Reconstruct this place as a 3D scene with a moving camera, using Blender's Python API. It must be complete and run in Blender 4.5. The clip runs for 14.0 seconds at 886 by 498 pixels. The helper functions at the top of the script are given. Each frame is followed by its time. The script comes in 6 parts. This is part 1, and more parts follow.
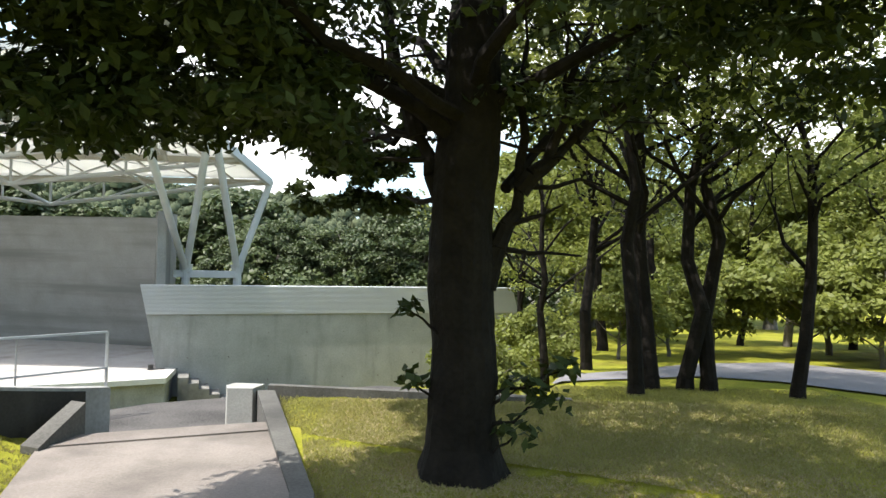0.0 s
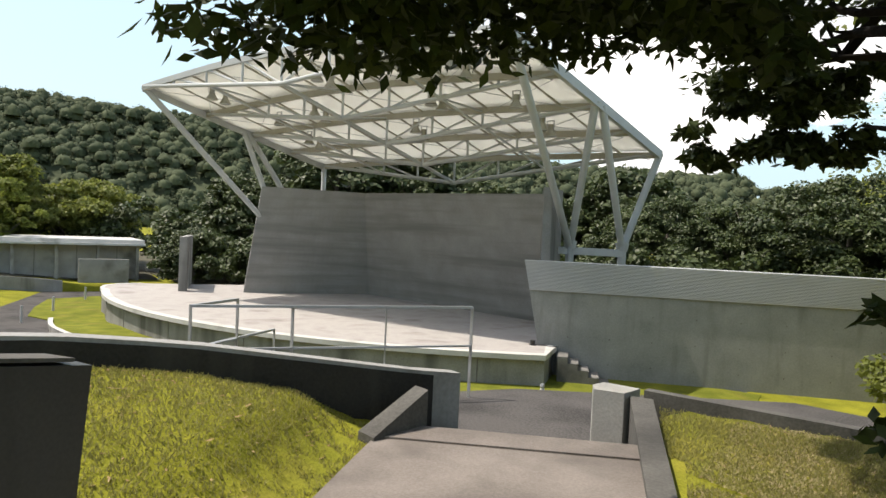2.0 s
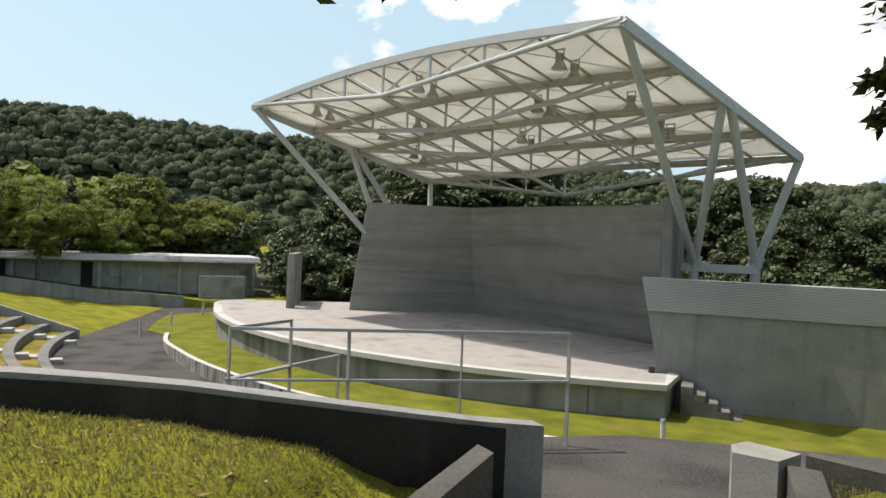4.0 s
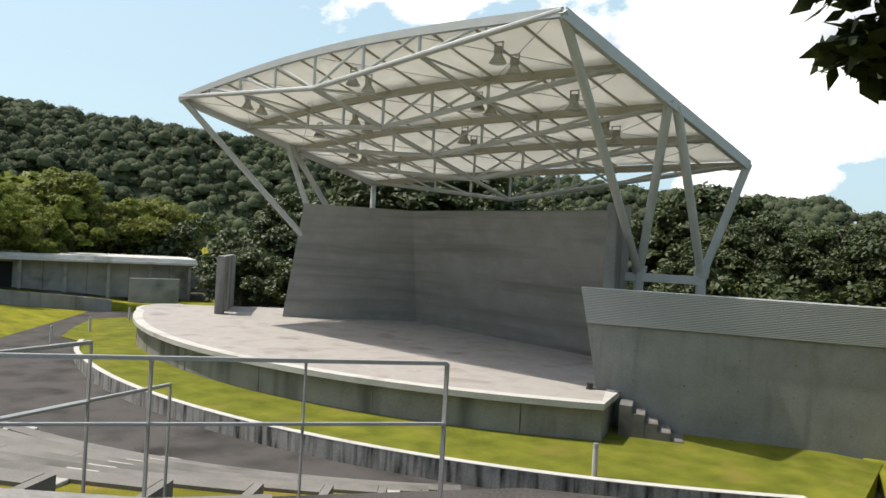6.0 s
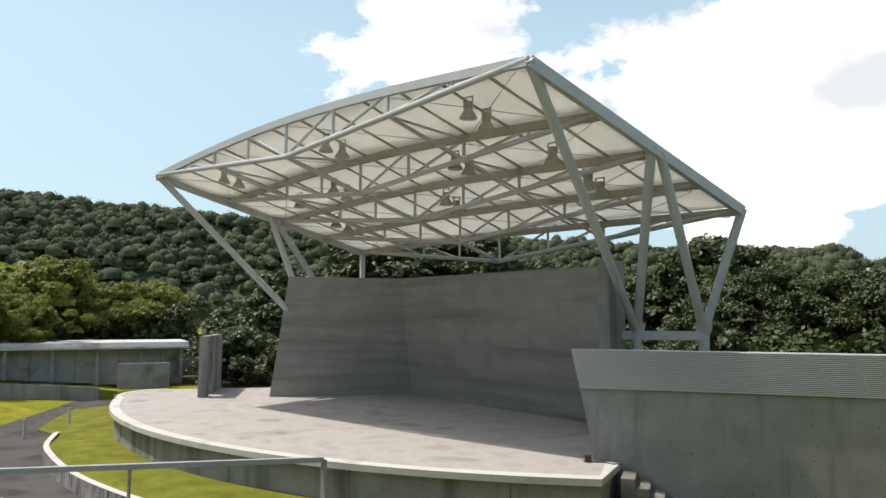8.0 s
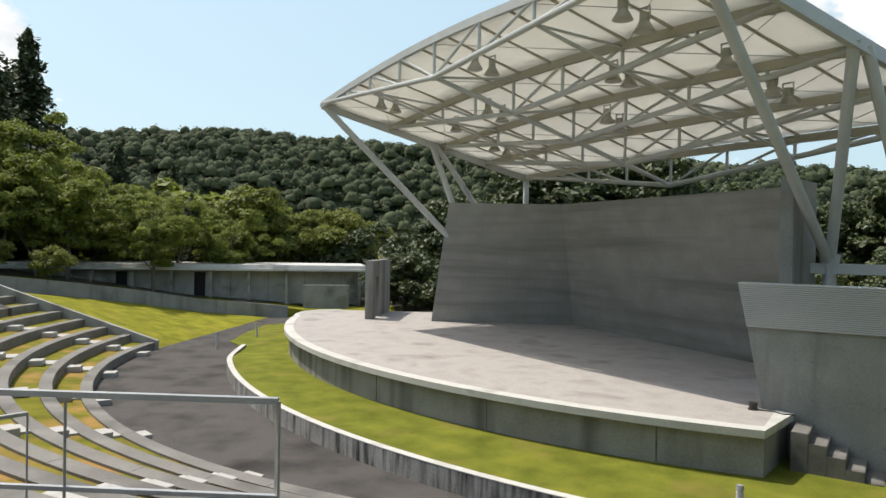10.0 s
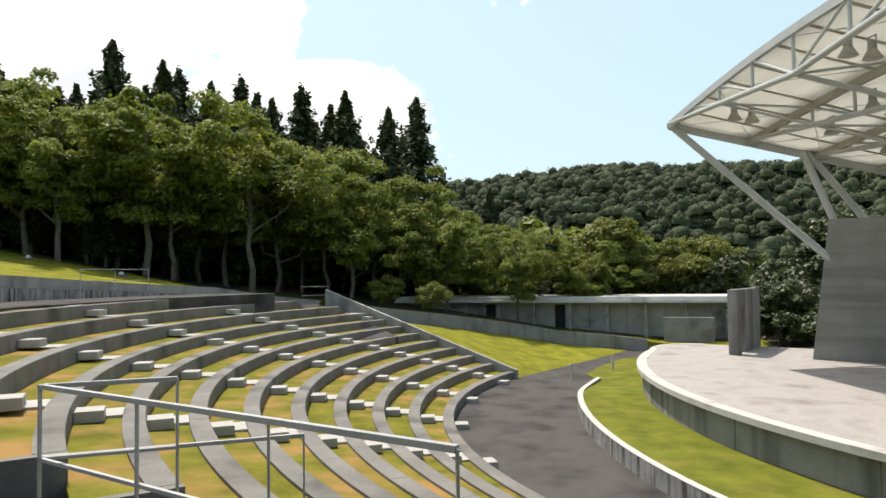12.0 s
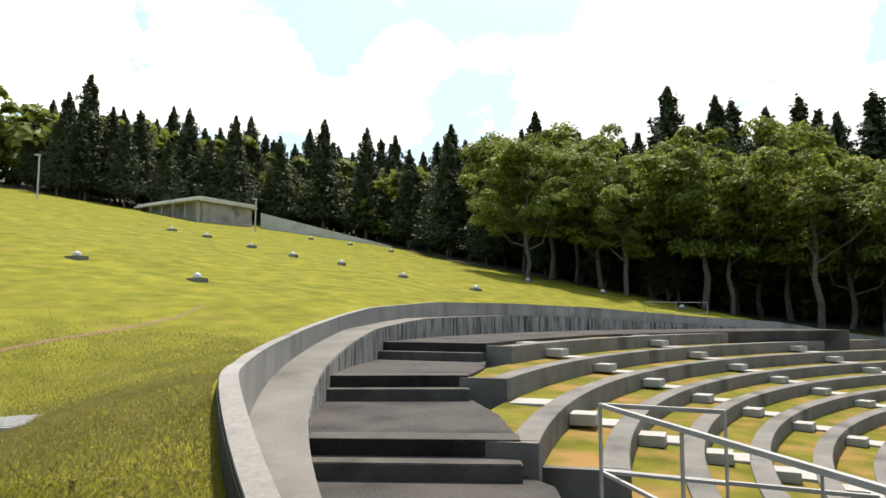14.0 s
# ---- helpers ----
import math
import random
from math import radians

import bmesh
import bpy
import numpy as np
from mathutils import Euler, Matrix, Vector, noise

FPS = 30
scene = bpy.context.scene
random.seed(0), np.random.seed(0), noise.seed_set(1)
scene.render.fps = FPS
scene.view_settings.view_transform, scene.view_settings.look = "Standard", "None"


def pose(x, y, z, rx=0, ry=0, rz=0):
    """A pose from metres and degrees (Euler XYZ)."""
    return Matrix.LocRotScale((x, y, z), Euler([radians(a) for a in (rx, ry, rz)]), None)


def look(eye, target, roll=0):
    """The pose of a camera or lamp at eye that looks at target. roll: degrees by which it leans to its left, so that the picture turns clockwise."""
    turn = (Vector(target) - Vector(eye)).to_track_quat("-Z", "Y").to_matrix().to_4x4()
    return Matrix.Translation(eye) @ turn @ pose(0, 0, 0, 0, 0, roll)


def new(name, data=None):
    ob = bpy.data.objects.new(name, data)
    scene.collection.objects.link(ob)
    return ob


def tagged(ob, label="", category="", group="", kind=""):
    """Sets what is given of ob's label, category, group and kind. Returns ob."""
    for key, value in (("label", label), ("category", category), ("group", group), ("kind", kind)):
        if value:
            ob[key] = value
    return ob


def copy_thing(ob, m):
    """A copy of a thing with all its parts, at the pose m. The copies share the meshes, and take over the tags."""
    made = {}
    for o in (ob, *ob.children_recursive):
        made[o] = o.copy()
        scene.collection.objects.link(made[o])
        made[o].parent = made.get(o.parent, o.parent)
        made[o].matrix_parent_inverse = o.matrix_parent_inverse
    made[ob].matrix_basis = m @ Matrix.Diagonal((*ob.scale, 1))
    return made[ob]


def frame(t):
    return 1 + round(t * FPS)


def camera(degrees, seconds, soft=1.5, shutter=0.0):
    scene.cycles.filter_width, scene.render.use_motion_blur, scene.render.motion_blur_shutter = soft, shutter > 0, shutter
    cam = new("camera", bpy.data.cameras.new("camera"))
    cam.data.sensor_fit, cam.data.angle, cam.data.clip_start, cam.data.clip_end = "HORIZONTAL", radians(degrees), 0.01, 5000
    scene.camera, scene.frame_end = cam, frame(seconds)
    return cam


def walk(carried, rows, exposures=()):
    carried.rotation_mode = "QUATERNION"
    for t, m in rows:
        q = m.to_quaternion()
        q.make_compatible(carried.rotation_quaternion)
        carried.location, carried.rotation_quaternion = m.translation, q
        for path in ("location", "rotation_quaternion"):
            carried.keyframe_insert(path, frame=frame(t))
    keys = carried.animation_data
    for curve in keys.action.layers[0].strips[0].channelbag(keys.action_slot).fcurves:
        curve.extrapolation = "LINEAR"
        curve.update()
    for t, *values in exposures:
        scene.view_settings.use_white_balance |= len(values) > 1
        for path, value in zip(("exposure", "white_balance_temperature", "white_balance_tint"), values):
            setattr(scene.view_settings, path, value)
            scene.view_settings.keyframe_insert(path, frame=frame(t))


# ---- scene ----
cam = camera(65.3, 14.0)
PATH = [
    (0, (0.000, 0.000, 2.100), (-0.000, 2.000, 2.133), 1.3),
    (0.5, (-0.105, 0.420, 2.071), (-0.431, 2.393, 2.051), 2.3),
    (1, (-0.137, 0.821, 2.070), (-0.728, 2.732, 2.029), 2.8),
    (1.5, (-0.227, 1.240, 2.040), (-0.918, 3.117, 2.010), 2.8),
    (2, (-0.350, 1.707, 2.013), (-1.390, 3.415, 1.952), 2.6),
    (2.5, (-0.501, 2.061, 1.989), (-1.809, 3.573, 1.946), 2.0),
    (5, (-1.040, 3.893, 1.912), (-2.339, 5.414, 1.906), 2.5),
    (5.5, (-1.084, 4.338, 1.995), (-2.246, 5.965, 1.981), 2.3),
    (6, (-1.155, 4.723, 1.954), (-2.377, 6.306, 1.951), 3.2),
    (6.5, (-1.194, 5.047, 1.958), (-2.317, 6.698, 2.066), 3.6),
    (7, (-1.215, 5.434, 1.954), (-2.413, 7.025, 2.136), 1.5),
    (9.5, (-1.152, 7.212, 1.842), (-2.521, 8.665, 1.967), 0.7),
    (10, (-1.187, 7.619, 1.842), (-2.804, 8.796, 1.827), 1.0),
    (10.5, (-1.270, 7.943, 1.812), (-2.976, 8.985, 1.829), 1.1),
    (11, (-1.363, 8.242, 1.803), (-3.202, 9.025, 1.890), -0.6),
    (11.5, (-1.508, 8.498, 1.763), (-3.488, 8.771, 1.842), 0.3),
    (12, (-1.618, 8.597, 1.749), (-3.605, 8.811, 1.827), -0.8),
    (12.5, (-1.665, 8.665, 1.739), (-3.660, 8.556, 1.828), -1.3),
    (13, (-1.718, 8.694, 1.742), (-3.610, 8.057, 1.850), -0.9),
    (13.5, (-1.762, 8.704, 1.736), (-3.500, 7.720, 1.859), -0.9),
    (14, (-1.717, 8.688, 1.724), (-3.286, 7.462, 1.910), 0.0),
]
EXPOSURES = [(0, 1.12, 6400, 9), (0.5, 1.2, 6450, 10), (1, 0.97, 6600, 10), (1.5, 0.6, 6750, 11), (2.5, 0.22, 6900, 11), (5, 0.05, 6750, 10), (9.5, 0.04, 6700, 10), (11.5, 0.14, 6850, 10), (12.5, 0.23, 6900, 10), (13.5, 0.34, 6950, 11), (14, 0.28, 6950, 11)]
walk(cam, [(t, look(eye, target, roll)) for t, eye, target, roll in PATH], EXPOSURES)

# ---------------------------------------------------------------- light
SUN_ELEVATION, SUN_AZIMUTH = 62.5, 206.0  # azimuth counted from +x towards +y
SUN_WAY = Vector((math.cos(radians(SUN_AZIMUTH)) * math.cos(radians(SUN_ELEVATION)),
                  math.sin(radians(SUN_AZIMUTH)) * math.cos(radians(SUN_ELEVATION)), math.sin(radians(SUN_ELEVATION))))


CLOUDS = [(128.9, 22.6, 4.1), (113.1, 17.9, 4.9), (105.5, 16.2, 7.4), (100.6, 12.8, 7.4), (105.0, 6.0, 2.6), (100.8, 7.2, 2.6), (-112.8, 18.0, 4.2), (-124.1, 18.3, 4.7), (-135.1, 16.4, 3.4), (-138.9, 20.4, 2.1), (-152.3, 18.4, 3.1), (-160.4, 18.7, 3.9), (-153.3, 18.4, 3.6), (-167.4, 16.2, 2.1), (-159.0, 17.1, 8), (-177.3, 13.1, 4), (-172.2, 13.7, 2.2), (94.7, 16.9, 9), (59.8, 15.0, 8)]


def make_world():
    world = bpy.data.worlds.new("sky")
    scene.world = world
    world.use_nodes = True
    nt = world.node_tree
    nt.nodes.clear()
    out = nt.nodes.new("ShaderNodeOutputWorld")
    bg = nt.nodes.new("ShaderNodeBackground")
    bg.inputs["Strength"].default_value = 0.15
    sky = nt.nodes.new("ShaderNodeTexSky")
    sky.sky_type = "NISHITA"
    sky.sun_disc = False
    sky.sun_elevation = radians(SUN_ELEVATION)
    sky.sun_rotation = radians(90 - SUN_AZIMUTH)
    sky.air_density, sky.dust_density, sky.ozone_density = 1.0, 2.6, 0.8
    # cumulus clouds: banks at (azimuth, elevation, radius) with ragged edges
    link = nt.links.new
    co = nt.nodes.new("ShaderNodeTexCoord")
    bank = None
    for azimuth, elevation, size in CLOUDS:
        a, e = radians(azimuth), radians(elevation)
        centre = Vector((math.cos(a) * math.cos(e), math.sin(a) * math.cos(e), math.sin(e) * 1.7)).normalized()
        flat = nt.nodes.new("ShaderNodeVectorMath")
        flat.operation = "MULTIPLY"
        flat.inputs[1].default_value = (1, 1, 1.7)
        unit = nt.nodes.new("ShaderNodeVectorMath")
        unit.operation = "NORMALIZE"
        dot = nt.nodes.new("ShaderNodeVectorMath")
        dot.operation = "DOT_PRODUCT"
        dot.inputs[1].default_value = centre
        fall = nt.nodes.new("ShaderNodeMapRange")
        fall.interpolation_type = "SMOOTHSTEP"
        fall.inputs["From Min"].default_value, fall.inputs["From Max"].default_value = math.cos(radians(size * 2.3)), math.cos(radians(size * 0.15))
        link(co.outputs["Generated"], flat.inputs[0])
        link(flat.outputs["Vector"], unit.inputs[0])
        link(unit.outputs["Vector"], dot.inputs[0])
        link(dot.outputs["Value"], fall.inputs["Value"])
        if bank is None:
            bank = fall.outputs["Result"]
        else:
            top = nt.nodes.new("ShaderNodeMath")
            top.operation = "MAXIMUM"
            link(bank, top.inputs[0])
            link(fall.outputs["Result"], top.inputs[1])
            bank = top.outputs[0]
    mp = nt.nodes.new("ShaderNodeMapping")
    mp.inputs["Scale"].default_value = (1.0, 1.0, 1.7)
    nz = nt.nodes.new("ShaderNodeTexNoise")
    nz.inputs["Scale"].default_value = 5.5
    nz.inputs["Detail"].default_value = 10.0
    nz.inputs["Roughness"].default_value = 0.6
    both = nt.nodes.new("ShaderNodeMath")
    both.operation = "MULTIPLY_ADD"
    both.inputs[1].default_value = 0.3
    ramp = nt.nodes.new("ShaderNodeValToRGB")
    ramp.color_ramp.elements[0].position, ramp.color_ramp.elements[1].position = 0.63, 0.7
    nz2 = nt.nodes.new("ShaderNodeTexNoise")
    nz2.inputs["Scale"].default_value = 4.0
    nz2.inputs["Detail"].default_value = 6.0
    ramp2 = nt.nodes.new("ShaderNodeValToRGB")
    ramp2.color_ramp.elements[0].color = (5.4, 5.7, 6.1, 1)
    ramp2.color_ramp.elements[1].color = (8.6, 8.6, 8.6, 1)
    ramp2.color_ramp.elements[0].position, ramp2.color_ramp.elements[1].position = 0.36, 0.52
    mix = nt.nodes.new("ShaderNodeMix")
    mix.data_type = "RGBA"
    link(co.outputs["Generated"], mp.inputs["Vector"])
    link(mp.outputs["Vector"], nz.inputs["Vector"])
    link(mp.outputs["Vector"], nz2.inputs["Vector"])
    link(bank, both.inputs[0])
    link(nz.outputs["Fac"], both.inputs[2])
    link(both.outputs[0], ramp.inputs["Fac"])
    link(nz2.outputs["Fac"], ramp2.inputs["Fac"])
    link(ramp.outputs["Color"], mix.inputs["Factor"])
    haze = nt.nodes.new("ShaderNodeMix")
    haze.data_type = "RGBA"
    parts_of = nt.nodes.new("ShaderNodeSeparateXYZ")
    link(co.outputs["Generated"], parts_of.inputs["Vector"])
    thin = nt.nodes.new("ShaderNodeMapRange")
    thin.inputs["From Min"].default_value, thin.inputs["From Max"].default_value = 0.36, 0.7
    thin.inputs["To Min"].default_value, thin.inputs["To Max"].default_value = 0.6, 0.08
    link(parts_of.outputs["Z"], thin.inputs["Value"])
    link(thin.outputs["Result"], haze.inputs["Factor"])
    haze.inputs["B"].default_value = (4.5, 6.3, 7.2, 1)
    link(sky.outputs["Color"], haze.inputs["A"])
    link(haze.outputs["Result"], mix.inputs["A"])
    link(ramp2.outputs["Color"], mix.inputs["B"])
    link(mix.outputs["Result"], bg.inputs["Color"])
    link(bg.outputs["Background"], out.inputs["Surface"])


make_world()
sun_data = bpy.data.lights.new("sun", "SUN")
sun_data.energy, sun_data.angle, sun_data.color = 4.3, radians(0.55), (1.0, 0.955, 0.88)
sun = new("sun", sun_data)
sun.matrix_basis = look(SUN_WAY * 60, (0, 0, 0))


# ---------------------------------------------------------------- materials
def material(name, low, high, scale=4.0, rough=0.85, metal=0.0, bump=0.25, fine=60.0, stains=None, random_shift=0.0,
             see_through=0.0, streaks=0.0, spec=0.5, island=0.0, bands=0.0, stain_at=(0.52, 0.74)):
    """Two-scale colour variation between low and high, a fine bump, optional darker stains."""
    m = bpy.data.materials.new(name)
    m.use_nodes = True
    nt = m.node_tree
    link = nt.links.new
    b = nt.nodes["Principled BSDF"]
    b.inputs["Roughness"].default_value, b.inputs["Metallic"].default_value = rough, metal
    b.inputs["Specular IOR Level"].default_value = spec
    co = nt.nodes.new("ShaderNodeTexCoord")
    big = nt.nodes.new("ShaderNodeTexNoise")
    big.inputs["Scale"].default_value, big.inputs["Detail"].default_value = scale, 6.0
    small = nt.nodes.new("ShaderNodeTexNoise")
    small.inputs["Scale"].default_value, small.inputs["Detail"].default_value = fine, 4.0
    link(co.outputs["Object"], big.inputs["Vector"])
    link(co.outputs["Object"], small.inputs["Vector"])
    add = nt.nodes.new("ShaderNodeMath")
    add.operation = "MULTIPLY_ADD"
    add.inputs[1].default_value = 0.45
    link(small.outputs["Fac"], add.inputs[0])
    half = nt.nodes.new("ShaderNodeMath")
    half.operation = "MULTIPLY"
    half.inputs[1].default_value = 0.6
    link(big.outputs["Fac"], half.inputs[0])
    link(half.outputs[0], add.inputs[2])
    last = add
    if random_shift or island:
        info = nt.nodes.new("ShaderNodeObjectInfo" if random_shift else "ShaderNodeNewGeometry")
        shift = nt.nodes.new("ShaderNodeMath")
        shift.operation = "MULTIPLY_ADD"
        shift.inputs[1].default_value = random_shift or island
        link(info.outputs["Random" if random_shift else "Random Per Island"], shift.inputs[0])
        link(last.outputs[0], shift.inputs[2])
        last = shift
    ramp = nt.nodes.new("ShaderNodeValToRGB")
    ramp.color_ramp.elements[0].color, ramp.color_ramp.elements[1].color = (*low, 1), (*high, 1)
    top = 0.72 + (random_shift or island)
    ramp.color_ramp.elements[0].position, ramp.color_ramp.elements[1].position = 0.32, min(top, 1.0)
    link(last.outputs[0], ramp.inputs["Fac"])
    colour = ramp.outputs["Color"]
    if stains:
        mp = nt.nodes.new("ShaderNodeMapping")
        mp.inputs["Scale"].default_value = (1, 1, 0.12) if streaks else (0.06, 0.06, 1) if bands else (1, 1, 1)
        link(co.outputs["Object"], mp.inputs["Vector"])
        st = nt.nodes.new("ShaderNodeTexNoise")
        st.inputs["Scale"].default_value, st.inputs["Detail"].default_value = (streaks or bands or 0.9), 5.0
        link(mp.outputs["Vector"], st.inputs["Vector"])
        sr = nt.nodes.new("ShaderNodeValToRGB")
        sr.color_ramp.elements[0].position, sr.color_ramp.elements[1].position = stain_at
        link(st.outputs["Fac"], sr.inputs["Fac"])
        mx = nt.nodes.new("ShaderNodeMix")
        mx.data_type = "RGBA"
        mx.inputs["B"].default_value = (*stains, 1)
        link(sr.outputs["Color"], mx.inputs["Factor"])
        link(colour, mx.inputs["A"])
        colour = mx.outputs["Result"]
    link(colour, b.inputs["Base Color"])
    bp = nt.nodes.new("ShaderNodeBump")
    bp.inputs["Strength"].default_value, bp.inputs["Distance"].default_value = bump, 0.02
    link(add.outputs[0], bp.inputs["Height"])
    link(bp.outputs["Normal"], b.inputs["Normal"])
    if see_through:
        tr = nt.nodes.new("ShaderNodeBsdfTranslucent")
        link(colour, tr.inputs["Color"])
        mixs = nt.nodes.new("ShaderNodeMixShader")
        mixs.inputs["Fac"].default_value = see_through
        link(b.outputs["BSDF"], mixs.inputs[1])
        link(tr.outputs["BSDF"], mixs.inputs[2])
        link(mixs.outputs["Shader"], nt.nodes["Material Output"].inputs["Surface"])
    return m


